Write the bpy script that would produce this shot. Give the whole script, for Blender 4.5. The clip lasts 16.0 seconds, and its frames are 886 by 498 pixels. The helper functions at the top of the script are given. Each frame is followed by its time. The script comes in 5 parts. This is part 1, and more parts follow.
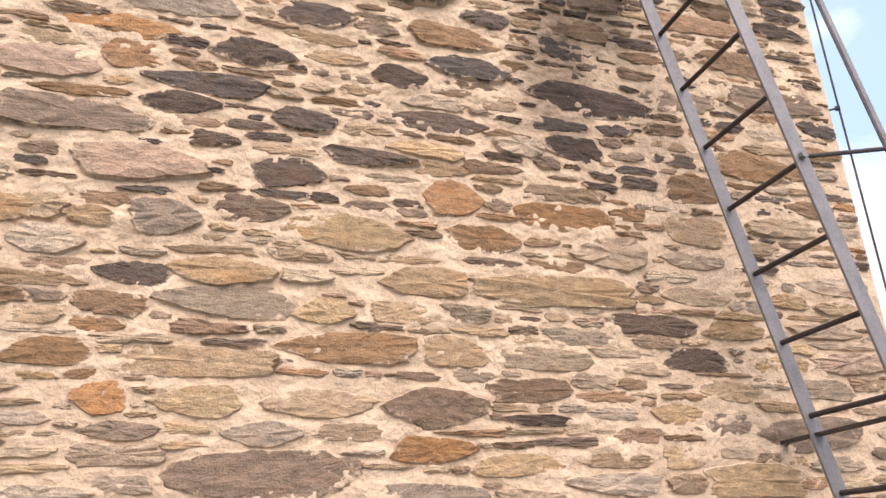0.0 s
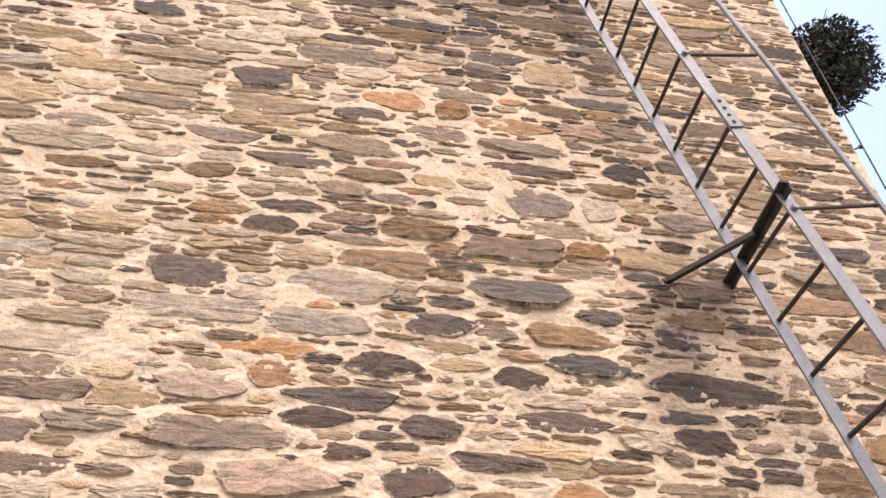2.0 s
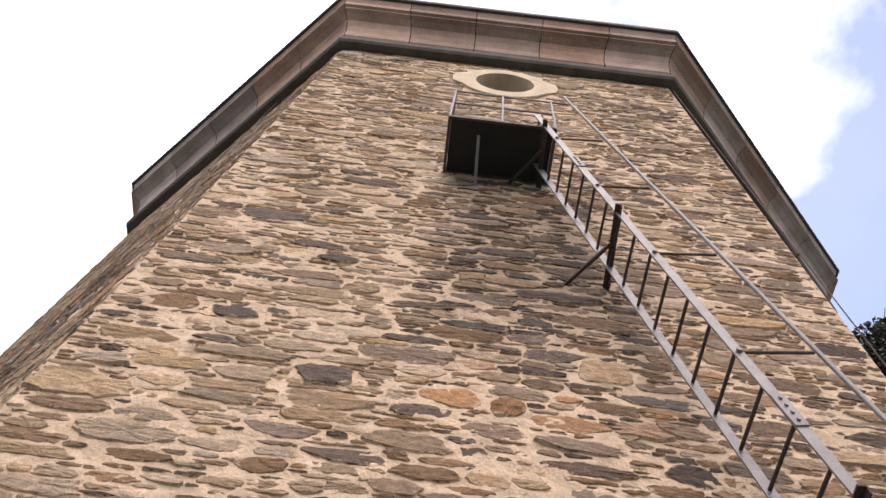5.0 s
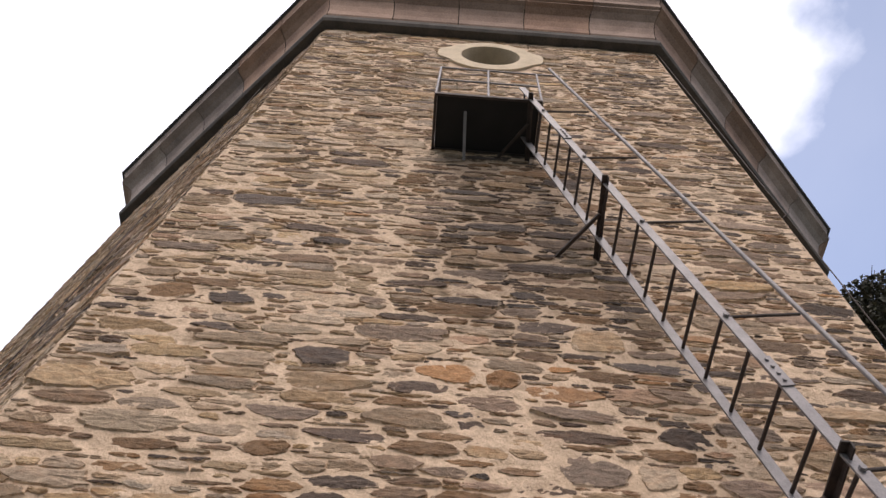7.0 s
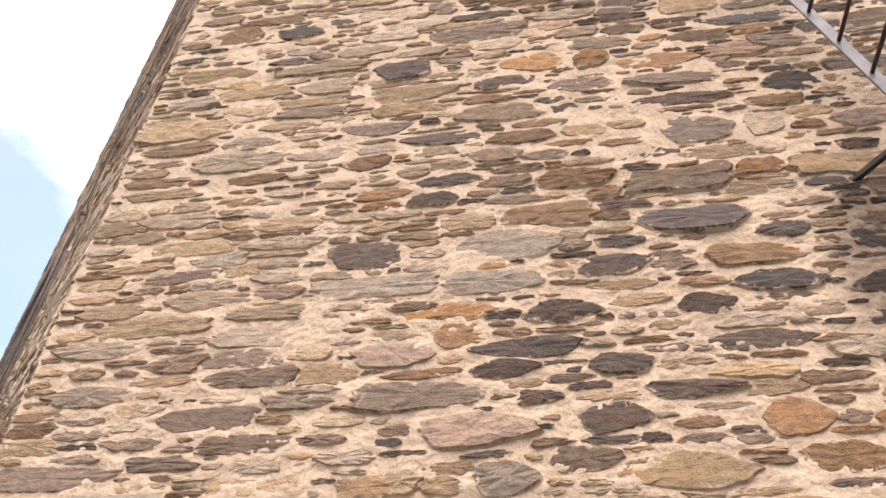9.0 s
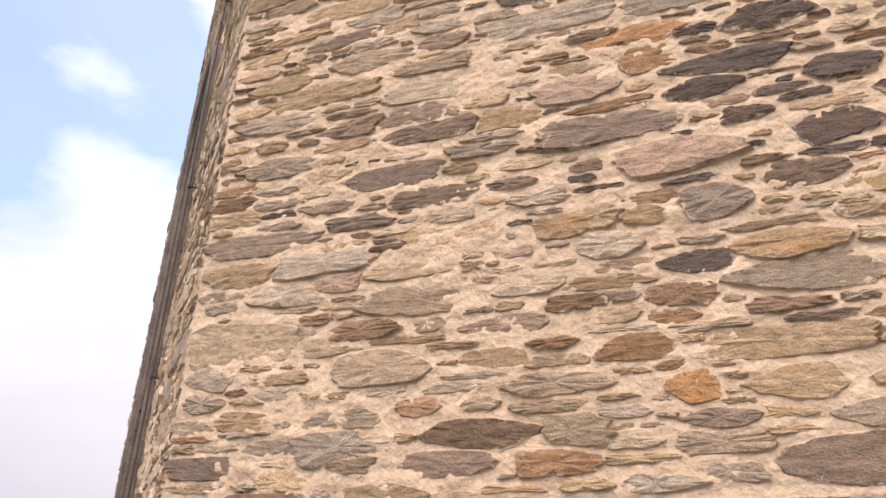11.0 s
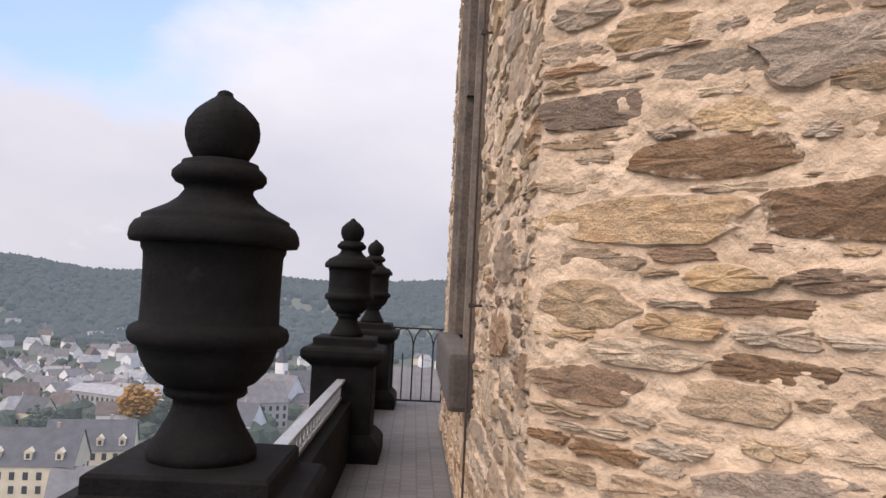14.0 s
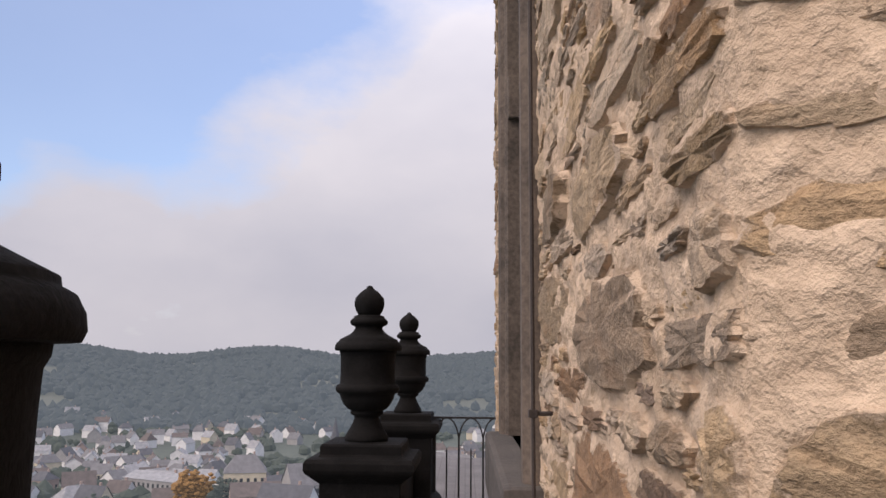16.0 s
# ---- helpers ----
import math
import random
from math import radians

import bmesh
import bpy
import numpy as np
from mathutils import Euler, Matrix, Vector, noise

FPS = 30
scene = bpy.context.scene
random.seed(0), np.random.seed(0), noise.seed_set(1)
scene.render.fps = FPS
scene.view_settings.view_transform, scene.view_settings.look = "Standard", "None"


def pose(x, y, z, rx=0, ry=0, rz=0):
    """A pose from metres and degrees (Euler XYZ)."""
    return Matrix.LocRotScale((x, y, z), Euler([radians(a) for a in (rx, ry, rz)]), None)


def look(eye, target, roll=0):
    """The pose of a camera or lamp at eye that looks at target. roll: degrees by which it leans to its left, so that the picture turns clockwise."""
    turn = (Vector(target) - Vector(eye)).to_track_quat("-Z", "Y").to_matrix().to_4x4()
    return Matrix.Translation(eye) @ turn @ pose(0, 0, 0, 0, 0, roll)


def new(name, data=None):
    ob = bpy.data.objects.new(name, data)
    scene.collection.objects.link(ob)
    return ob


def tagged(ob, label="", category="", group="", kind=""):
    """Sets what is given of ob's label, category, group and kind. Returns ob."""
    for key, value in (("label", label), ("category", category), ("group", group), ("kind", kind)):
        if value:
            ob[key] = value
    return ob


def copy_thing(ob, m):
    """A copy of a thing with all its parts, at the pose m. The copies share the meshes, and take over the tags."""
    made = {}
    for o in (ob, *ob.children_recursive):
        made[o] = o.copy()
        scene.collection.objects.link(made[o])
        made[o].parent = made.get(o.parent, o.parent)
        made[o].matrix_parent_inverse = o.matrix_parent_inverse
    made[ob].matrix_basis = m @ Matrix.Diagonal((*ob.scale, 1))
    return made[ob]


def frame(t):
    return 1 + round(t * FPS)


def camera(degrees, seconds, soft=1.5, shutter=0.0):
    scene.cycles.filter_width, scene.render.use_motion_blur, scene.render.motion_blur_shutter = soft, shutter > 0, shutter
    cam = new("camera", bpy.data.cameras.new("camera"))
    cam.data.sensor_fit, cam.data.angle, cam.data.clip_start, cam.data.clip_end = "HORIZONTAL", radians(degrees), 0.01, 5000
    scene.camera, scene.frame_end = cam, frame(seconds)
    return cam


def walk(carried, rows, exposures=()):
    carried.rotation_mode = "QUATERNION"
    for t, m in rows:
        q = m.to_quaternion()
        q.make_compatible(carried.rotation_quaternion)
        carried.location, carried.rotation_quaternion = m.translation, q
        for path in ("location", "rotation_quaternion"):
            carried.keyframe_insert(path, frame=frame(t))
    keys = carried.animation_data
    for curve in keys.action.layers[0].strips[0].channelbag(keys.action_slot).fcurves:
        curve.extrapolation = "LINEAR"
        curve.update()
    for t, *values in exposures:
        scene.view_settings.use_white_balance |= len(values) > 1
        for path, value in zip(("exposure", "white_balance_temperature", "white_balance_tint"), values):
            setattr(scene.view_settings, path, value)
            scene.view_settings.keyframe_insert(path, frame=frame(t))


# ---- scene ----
cam = camera(59.8, 16.0)
PATH = [
    (0.0, (-0.404, -3.024, 1.580), (0.172, -1.264, 2.336), -2.03),
    (0.5, (-0.441, -3.080, 1.644), (0.030, -1.351, 2.534), -1.33),
    (1.0, (-0.446, -3.116, 1.662), (-0.091, -1.478, 2.754), -1.77),
    (1.5, (-0.463, -3.130, 1.650), (-0.169, -1.588, 2.889), -1.07),
    (2.0, (-0.463, -3.167, 1.661), (-0.248, -1.704, 3.007), 0.34),
    (2.5, (-0.452, -3.180, 1.638), (-0.333, -1.822, 3.101), 1.90),
    (3.0, (-0.455, -3.202, 1.639), (-0.396, -1.936, 3.186), 3.80),
    (3.5, (-0.450, -3.221, 1.632), (-0.437, -2.079, 3.274), 4.93),
    (4.0, (-0.440, -3.215, 1.624), (-0.460, -2.200, 3.347), 7.22),
    (4.5, (-0.438, -3.213, 1.618), (-0.479, -2.295, 3.394), 9.40),
    (4.7, (-0.411, -3.190, 1.629), (-0.461, -2.304, 3.422), 10.14),
    (6.8, (-0.325, -3.243, 1.570), (-0.348, -2.370, 3.369), 6.05),
    (7.0, (-0.345, -3.257, 1.577), (-0.375, -2.316, 3.342), 6.23),
    (7.5, (-0.340, -3.179, 1.628), (-0.397, -2.108, 3.317), 5.20),
    (8.0, (-0.342, -3.116, 1.638), (-0.480, -1.850, 3.183), 5.08),
    (8.2, (-0.334, -3.110, 1.601), (-0.503, -1.782, 3.087), 4.14),
    (10.3, (-0.481, -2.934, 1.401), (-0.903, -1.353, 2.551), 2.25),
    (10.5, (-0.497, -2.935, 1.415), (-0.977, -1.327, 2.504), 2.19),
    (11.0, (-0.601, -2.863, 1.418), (-1.268, -1.179, 2.266), 2.07),
    (11.5, (-0.705, -2.728, 1.429), (-1.556, -1.018, 2.023), 1.87),
    (12.0, (-0.917, -2.567, 1.424), (-1.958, -0.888, 1.734), 1.48),
    (12.5, (-1.041, -2.447, 1.434), (-2.242, -0.861, 1.645), 1.48),
    (13.0, (-1.208, -2.193, 1.416), (-2.531, -0.703, 1.584), 1.51),
    (13.5, (-1.399, -2.029, 1.414), (-2.832, -0.639, 1.525), 2.13),
    (14.0, (-1.670, -1.852, 1.417), (-3.032, -0.392, 1.525), 2.85),
    (14.5, (-1.852, -1.544, 1.436), (-3.195, -0.083, 1.681), 0.19),
    (15.0, (-2.076, -1.250, 1.445), (-3.615, 0.005, 1.680), 1.16),
    (15.5, (-2.425, -0.998, 1.474), (-3.896, 0.340, 1.685), 2.46),
    (16.0, (-2.680, -0.720, 1.502), (-4.121, 0.637, 1.791), 0.53),
]
EXPOSURES = [(0.0, 0.28, 6500, 17), (1.5, 0.42, 6500, 18), (4.0, 0.34, 6500, 18), (4.7, 0.06, 6500, 18), (6.8, -0.5, 6500, 17), (7.5, -0.34, 6500, 17), (8.2, 0.02, 6500, 17), (10.5, 0.26, 6500, 17), (11.0, 0.04, 6650, 18), (12.0, -0.24, 6600, 18), (13.5, -0.16, 6500, 18), (14.0, -0.14, 6500, 18), (15.0, -0.16, 6520, 19.5), (16.0, -0.46, 6600, 19.5)]
walk(cam, [(t, look(eye, target, roll)) for t, eye, target, roll in PATH], EXPOSURES)

SIDE = 6.026                      # one side of the octagonal tower
HALF = SIDE / 2
APO = HALF / math.tan(math.pi / 8)  # centre of the tower to a facet
TOP = 15.95                       # underside of the cornice


# ---- world, sun ----
def build_world():
    w = bpy.data.worlds.new("sky")
    w.use_nodes = True
    nt = w.node_tree
    nt.nodes.clear()
    out = nt.nodes.new("ShaderNodeOutputWorld")
    bg = nt.nodes.new("ShaderNodeBackground")
    sky = nt.nodes.new("ShaderNodeTexSky")
    sky.sky_type, sky.sun_disc = "NISHITA", False
    sky.sun_elevation, sky.sun_rotation = radians(SUN_ELEVATION), radians(180 - SUN_AZIMUTH)
    sky.dust_density, sky.ozone_density = 0.0, 3.0
    gain = nt.nodes.new("ShaderNodeVectorMath")
    gain.operation = "SCALE"
    gain.inputs["Scale"].default_value = SKY_GAIN
    co = nt.nodes.new("ShaderNodeTexCoord")
    mp = nt.nodes.new("ShaderNodeMapping")
    mp.inputs["Scale"].default_value = (1.0, 1.0, 1.9)
    mp.inputs["Location"].default_value = SKY_SHIFT
    n1 = nt.nodes.new("ShaderNodeTexNoise")
    n1.inputs["Scale"].default_value, n1.inputs["Detail"].default_value, n1.inputs["Roughness"].default_value = 2.1, 8, 0.55
    ramp = nt.nodes.new("ShaderNodeValToRGB")
    ramp.color_ramp.elements[0].position, ramp.color_ramp.elements[1].position = 0.39, 0.57
    ramp.color_ramp.elements[0].color = (0.22, 0.22, 0.22, 1)
    n2 = nt.nodes.new("ShaderNodeTexNoise")
    n2.inputs["Scale"].default_value, n2.inputs["Detail"].default_value = 3.2, 6
    tone = nt.nodes.new("ShaderNodeValToRGB")
    tone.color_ramp.elements[0].position, tone.color_ramp.elements[1].position = 0.3, 0.7
    tone.color_ramp.elements[0].color, tone.color_ramp.elements[1].color = (0.78, 0.81, 0.89, 1), (0.97, 0.98, 1.02, 1)
    cg = nt.nodes.new("ShaderNodeVectorMath")
    cg.operation = "SCALE"
    sep = nt.nodes.new("ShaderNodeSeparateXYZ")
    lift = nt.nodes.new("ShaderNodeMath")
    lift.operation, lift.use_clamp = "MULTIPLY_ADD", False
    lift.inputs[1].default_value, lift.inputs[2].default_value = CLOUD_GAIN * 2.3, CLOUD_GAIN
    up = nt.nodes.new("ShaderNodeMath")
    up.operation = "MAXIMUM"
    up.inputs[1].default_value = 0.0
    nt.links.new(co.outputs["Generated"], sep.inputs[0])
    nt.links.new(sep.outputs["Z"], up.inputs[0])
    sq = nt.nodes.new("ShaderNodeMath")
    sq.operation = "POWER"
    sq.inputs[1].default_value = 1.7
    nt.links.new(up.outputs[0], sq.inputs[0])
    nt.links.new(sq.outputs[0], lift.inputs[0])
    nt.links.new(lift.outputs[0], cg.inputs["Scale"])
    mix = nt.nodes.new("ShaderNodeMix")
    mix.data_type = "RGBA"
    L = nt.links.new
    L(co.outputs["Generated"], mp.inputs["Vector"])
    L(mp.outputs["Vector"], n1.inputs["Vector"])
    L(mp.outputs["Vector"], n2.inputs["Vector"])
    L(n2.outputs["Fac"], tone.inputs["Fac"])
    L(tone.outputs["Color"], cg.inputs[0])
    L(sky.outputs["Color"], gain.inputs[0])
    L(ramp.outputs["Color"], mix.inputs["Factor"])
    cover = n1.outputs["Fac"]
    for centre, spread, amount in CLOUD_BANKS:
        dot = nt.nodes.new("ShaderNodeVectorMath")
        dot.operation = "DOT_PRODUCT"
        dot.inputs[1].default_value = Vector(centre).normalized()
        bank = nt.nodes.new("ShaderNodeMapRange")
        bank.interpolation_type = "SMOOTHSTEP"
        bank.inputs["From Min"].default_value, bank.inputs["From Max"].default_value = math.cos(radians(spread)), math.cos(radians(spread * 0.35))
        bank.inputs["To Min"].default_value, bank.inputs["To Max"].default_value = 0.0, amount
        add = nt.nodes.new("ShaderNodeMath")
        L(co.outputs["Generated"], dot.inputs[0])
        L(dot.outputs["Value"], bank.inputs["Value"])
        L(bank.outputs["Result"], add.inputs[0])
        L(cover, add.inputs[1])
        cover = add.outputs[0]
    L(cover, ramp.inputs["Fac"])
    L(gain.outputs["Vector"], mix.inputs["A"])
    L(cg.outputs["Vector"], mix.inputs["B"])
    L(mix.outputs["Result"], bg.inputs["Color"])
    L(bg.outputs["Background"], out.inputs["Surface"])
    bg.inputs["Strength"].default_value = 1.0
    scene.world = w


SUN_ELEVATION, SUN_AZIMUTH = 45.0, 183.0   # azimuth from +y, clockwise seen from above
SKY_SHIFT = (2.6, 0.9, 0.35)
# cloud banks (+) and blue gaps (-): direction, half-width in degrees, thickness
CLOUD_BANKS = [((-0.91, 0.36, 0.25), 25, -0.27), ((-0.66, 0.535, 0.53), 14, -0.22), ((0.52, 0.40, 0.76), 24, -0.16), ((0.40, 0.06, 0.915), 8, -0.14), ((-0.42, 0.24, 0.87), 38, 0.22), ((0.36, 0.18, 0.91), 12, 0.10),
               ((-0.75, 0.61, 0.25), 17, 0.22), ((-0.955, 0.27, 0.15), 8, 0.16), ((-0.72, 0.61, 0.33), 12, 0.08), ((-0.93, 0.36, 0.0), 15, 0.30), ((-0.80, 0.60, 0.03), 13, 0.22), ((-0.64, 0.77, 0.03), 14, 0.22)]
SKY_GAIN, CLOUD_GAIN = 0.23, 0.86
build_world()
sun = new("sun", bpy.data.lights.new("sun", "SUN"))
sun.data.energy, sun.data.angle, sun.data.color = 3.5, radians(55), (1.0, 0.875, 0.72)
_az, _el = radians(SUN_AZIMUTH), radians(SUN_ELEVATION)
sun.matrix_world = look((math.sin(_az) * math.cos(_el) * 60, math.cos(_az) * math.cos(_el) * 60, math.sin(_el) * 60), (0, 0, 0))


# ---- materials ----
STAINS = [((0.25, 0, 8.3), (1.35, 9, 2.3), 0.50), ((1.20, 0, 3.95), (0.30, 9, 0.75), 0.62), ((1.45, 0, 4.25), (0.35, 9, 0.35), 0.55), ((-0.35, 0, 9.75), (0.5, 9, 0.6), 0.5)]


def water_stains(nt, geo, colour):
    """Dark run-off stains on the front wall below the platform and the ladder's brackets."""
    L = nt.links.new
    streak = nt.nodes.new("ShaderNodeTexNoise")
    streak.inputs["Scale"].default_value, streak.inputs["Detail"].default_value = 3.0, 5
    mp = nt.nodes.new("ShaderNodeMapping")
    mp.inputs["Scale"].default_value = (1.6, 1.6, 0.6)
    L(geo.outputs["Position"], mp.inputs["Vector"])
    L(mp.outputs["Vector"], streak.inputs["Vector"])
    for centre, size, strength in STAINS:
        sub = nt.nodes.new("ShaderNodeVectorMath")
        sub.operation = "SUBTRACT"
        sub.inputs[1].default_value = centre
        div = nt.nodes.new("ShaderNodeVectorMath")
        div.operation = "DIVIDE"
        div.inputs[1].default_value = size
        far = nt.nodes.new("ShaderNodeVectorMath")
        far.operation = "LENGTH"
        L(geo.outputs["Position"], sub.inputs[0])
        L(sub.outputs["Vector"], div.inputs[0])
        L(div.outputs["Vector"], far.inputs[0])
        add = nt.nodes.new("ShaderNodeMath")
        add.operation = "ADD"
        L(far.outputs["Value"], add.inputs[0])
        L(streak.outputs["Fac"], add.inputs[1])
        rng = nt.nodes.new("ShaderNodeMapRange")
        rng.inputs["From Min"].default_value, rng.inputs["From Max"].default_value = 1.45, 0.85
        rng.inputs["To Min"].default_value, rng.inputs["To Max"].default_value = 0.0, strength
        L(add.outputs[0], rng.inputs["Value"])
        mx = nt.nodes.new("ShaderNodeMix")
        mx.data_type, mx.blend_type = "RGBA", "MULTIPLY"
        mx.inputs["B"].default_value = (0.22, 0.20, 0.19, 1)
        L(rng.outputs["Result"], mx.inputs["Factor"])
        L(colour, mx.inputs["A"])
        colour = mx.outputs["Result"]
    return colour


def material(name, base, dark, scale=4.0, fine=60.0, rough=0.85, bump=0.3, metal=0.0, island=0.0, objrand=0.0, stretch=(1, 1, 1), spots=None, shine=0.5, relief=0.02, stained=False):
    """Two-scale mottled surface; island or objrand varies it from piece to piece."""
    m = bpy.data.materials.new(name)
    m.use_nodes = True
    nt = m.node_tree
    L = nt.links.new
    b = nt.nodes["Principled BSDF"]
    b.inputs["Roughness"].default_value, b.inputs["Metallic"].default_value = rough, metal
    b.inputs["Specular IOR Level"].default_value = shine
    geo = nt.nodes.new("ShaderNodeNewGeometry")
    mp = nt.nodes.new("ShaderNodeMapping")
    mp.inputs["Scale"].default_value = stretch
    L(geo.outputs["Position"], mp.inputs["Vector"])
    big = nt.nodes.new("ShaderNodeTexNoise")
    big.inputs["Scale"].default_value, big.inputs["Detail"].default_value = scale, 5
    small = nt.nodes.new("ShaderNodeTexNoise")
    small.inputs["Scale"].default_value, small.inputs["Detail"].default_value, small.inputs["Roughness"].default_value = fine, 5, 0.65
    L(mp.outputs["Vector"], big.inputs["Vector"])
    L(mp.outputs["Vector"], small.inputs["Vector"])
    add = nt.nodes.new("ShaderNodeMath")
    add.operation = "MULTIPLY_ADD"
    add.inputs[1].default_value = 0.55
    L(small.outputs["Fac"], add.inputs[0])
    half = nt.nodes.new("ShaderNodeMath")
    half.operation = "MULTIPLY"
    half.inputs[1].default_value = 0.6
    L(big.outputs["Fac"], half.inputs[0])
    L(half.outputs[0], add.inputs[2])
    ramp = nt.nodes.new("ShaderNodeValToRGB")
    ramp.color_ramp.elements[0].position, ramp.color_ramp.elements[1].position = 0.42, 0.72
    ramp.color_ramp.elements[0].color, ramp.color_ramp.elements[1].color = (*dark, 1), (*base, 1)
    L(add.outputs[0], ramp.inputs["Fac"])
    colour = ramp.outputs["Color"]
    if island or objrand:
        hsv = nt.nodes.new("ShaderNodeHueSaturation")
        src = geo.outputs["Random Per Island"]
        if objrand:
            src = nt.nodes.new("ShaderNodeObjectInfo").outputs["Random"]
        rng = nt.nodes.new("ShaderNodeMapRange")
        amount = island or objrand
        rng.inputs["To Min"].default_value, rng.inputs["To Max"].default_value = 1 - amount, 1 + amount * 0.8
        L(src, rng.inputs["Value"])
        L(rng.outputs["Result"], hsv.inputs["Value"])
        wn = nt.nodes.new("ShaderNodeTexWhiteNoise")
        wn.noise_dimensions = "1D"
        L(src, wn.inputs["W"])
        rh = nt.nodes.new("ShaderNodeMapRange")
        rh.inputs["To Min"].default_value, rh.inputs["To Max"].default_value = 0.6, 1.3
        L(wn.outputs["Value"], rh.inputs["Value"])
        L(rh.outputs["Result"], hsv.inputs["Saturation"])
        L(colour, hsv.inputs["Color"])
        colour = hsv.outputs["Color"]
    if spots:
        sn = nt.nodes.new("ShaderNodeTexNoise")
        sn.inputs["Scale"].default_value, sn.inputs["Detail"].default_value = spots[1], 4
        L(geo.outputs["Position"], sn.inputs["Vector"])
        sr = nt.nodes.new("ShaderNodeValToRGB")
        sr.color_ramp.elements[0].position, sr.color_ramp.elements[1].position = spots[2], spots[2] + 0.12
        L(sn.outputs["Fac"], sr.inputs["Fac"])
        mx = nt.nodes.new("ShaderNodeMix")
        mx.data_type = "RGBA"
        mx.inputs["B"].default_value = (*spots[0], 1)
        L(sr.outputs["Color"], mx.inputs["Factor"])
        L(colour, mx.inputs["A"])
        colour = mx.outputs["Result"]
    if stained:
        colour = water_stains(nt, geo, colour)
    L(colour, b.inputs["Base Color"])
    bp = nt.nodes.new("ShaderNodeBump")
    bp.inputs["Strength"].default_value, bp.inputs["Distance"].default_value = bump, relief
    L(add.outputs[0], bp.inputs["Height"])
    L(bp.outputs["Normal"], b.inputs["Normal"])
    return m


MORTAR = material("lime_mortar", (0.73, 0.555, 0.40), (0.48, 0.352, 0.244), 6.0, 42, 0.95, 1.0, spots=((0.38, 0.28, 0.19), 3.4, 0.60), relief=0.028, stained=True)


def stone_material(name, mean, piece):
    """Bedded rubble stone: level grain, rusty and pale patches, mortar smeared over its uneven rim."""
    m = bpy.data.materials.new(name)
    m.use_nodes = True
    nt = m.node_tree
    L = nt.links.new
    b = nt.nodes["Principled BSDF"]
    b.inputs["Roughness"].default_value = 0.88
    geo = nt.nodes.new("ShaderNodeNewGeometry")
    rnd = nt.nodes.new("ShaderNodeObjectInfo").outputs["Random"] if piece else geo.outputs["Random Per Island"]

    def noise_of(scale, detail, rough, stretch=(1, 1, 1)):
        mp = nt.nodes.new("ShaderNodeMapping")
        mp.inputs["Scale"].default_value = stretch
        L(geo.outputs["Position"], mp.inputs["Vector"])
        n = nt.nodes.new("ShaderNodeTexNoise")
        n.inputs["Scale"].default_value, n.inputs["Detail"].default_value, n.inputs["Roughness"].default_value = scale, detail, rough
        L(mp.outputs["Vector"], n.inputs["Vector"])
        return n.outputs["Fac"]

    def math_node(op, a, b_, c=None):
        n = nt.nodes.new("ShaderNodeMath")
        n.operation = op
        for k, v in enumerate((a, b_, c)):
            if v is None:
                continue
            if isinstance(v, (int, float)):
                n.inputs[k].default_value = v
            else:
                L(v, n.inputs[k])
        return n.outputs[0]

    def mixed(fac, a, c):
        n = nt.nodes.new("ShaderNodeMix")
        n.data_type = "RGBA"
        for k, v in (("Factor", fac), ("A", a), ("B", c)):
            if isinstance(v, tuple):
                n.inputs[k].default_value = (*v, 1)
            else:
                L(v, n.inputs[k])
        return n.outputs["Result"]

    grain = noise_of(21, 7, 0.70, (0.8, 0.8, 1.5))
    patch = noise_of(7, 4, 0.6, (0.8, 0.8, 1.8))
    speck = noise_of(120, 3, 0.6)
    height = math_node("MULTIPLY_ADD", grain, 0.7, math_node("MULTIPLY", speck, 0.3))
    ramp = nt.nodes.new("ShaderNodeValToRGB")
    ramp.color_ramp.elements[0].position, ramp.color_ramp.elements[1].position = 0.36, 0.66
    ramp.color_ramp.elements[0].color = (*[v * 0.56 for v in mean], 1)
    ramp.color_ramp.elements[1].color = (*[min(0.8, v * 1.36) for v in mean], 1)
    L(height, ramp.inputs["Fac"])
    col = ramp.outputs["Color"]
    rust = nt.nodes.new("ShaderNodeMapRange")
    rust.inputs["From Min"].default_value, rust.inputs["From Max"].default_value = 0.52, 0.72
    rust.inputs["To Max"].default_value = 0.5
    L(patch, rust.inputs["Value"])
    col = mixed(rust.outputs["Result"], col, (mean[0] * 0.95 + 0.07, mean[1] * 0.82 + 0.03, mean[2] * 0.7 + 0.012))
    hsv = nt.nodes.new("ShaderNodeHueSaturation")
    val = nt.nodes.new("ShaderNodeMapRange")
    val.inputs["To Min"].default_value, val.inputs["To Max"].default_value = 0.72, 1.28
    L(rnd, val.inputs["Value"])
    L(val.outputs["Result"], hsv.inputs["Value"])
    wn = nt.nodes.new("ShaderNodeTexWhiteNoise")
    wn.noise_dimensions = "1D"
    L(rnd, wn.inputs["W"])
    sat = nt.nodes.new("ShaderNodeMapRange")
    sat.inputs["To Min"].default_value, sat.inputs["To Max"].default_value = 0.75, 1.2
    L(wn.outputs["Value"], sat.inputs["Value"])
    L(sat.outputs["Result"], hsv.inputs["Saturation"])
    L(col, hsv.inputs["Color"])
    col = hsv.outputs["Color"]
    rim = nt.nodes.new("ShaderNodeAttribute")
    rim.attribute_name = "rim"
    smear = nt.nodes.new("ShaderNodeMapRange")
    smear.inputs["From Min"].default_value, smear.inputs["From Max"].default_value = 0.88, 1.08
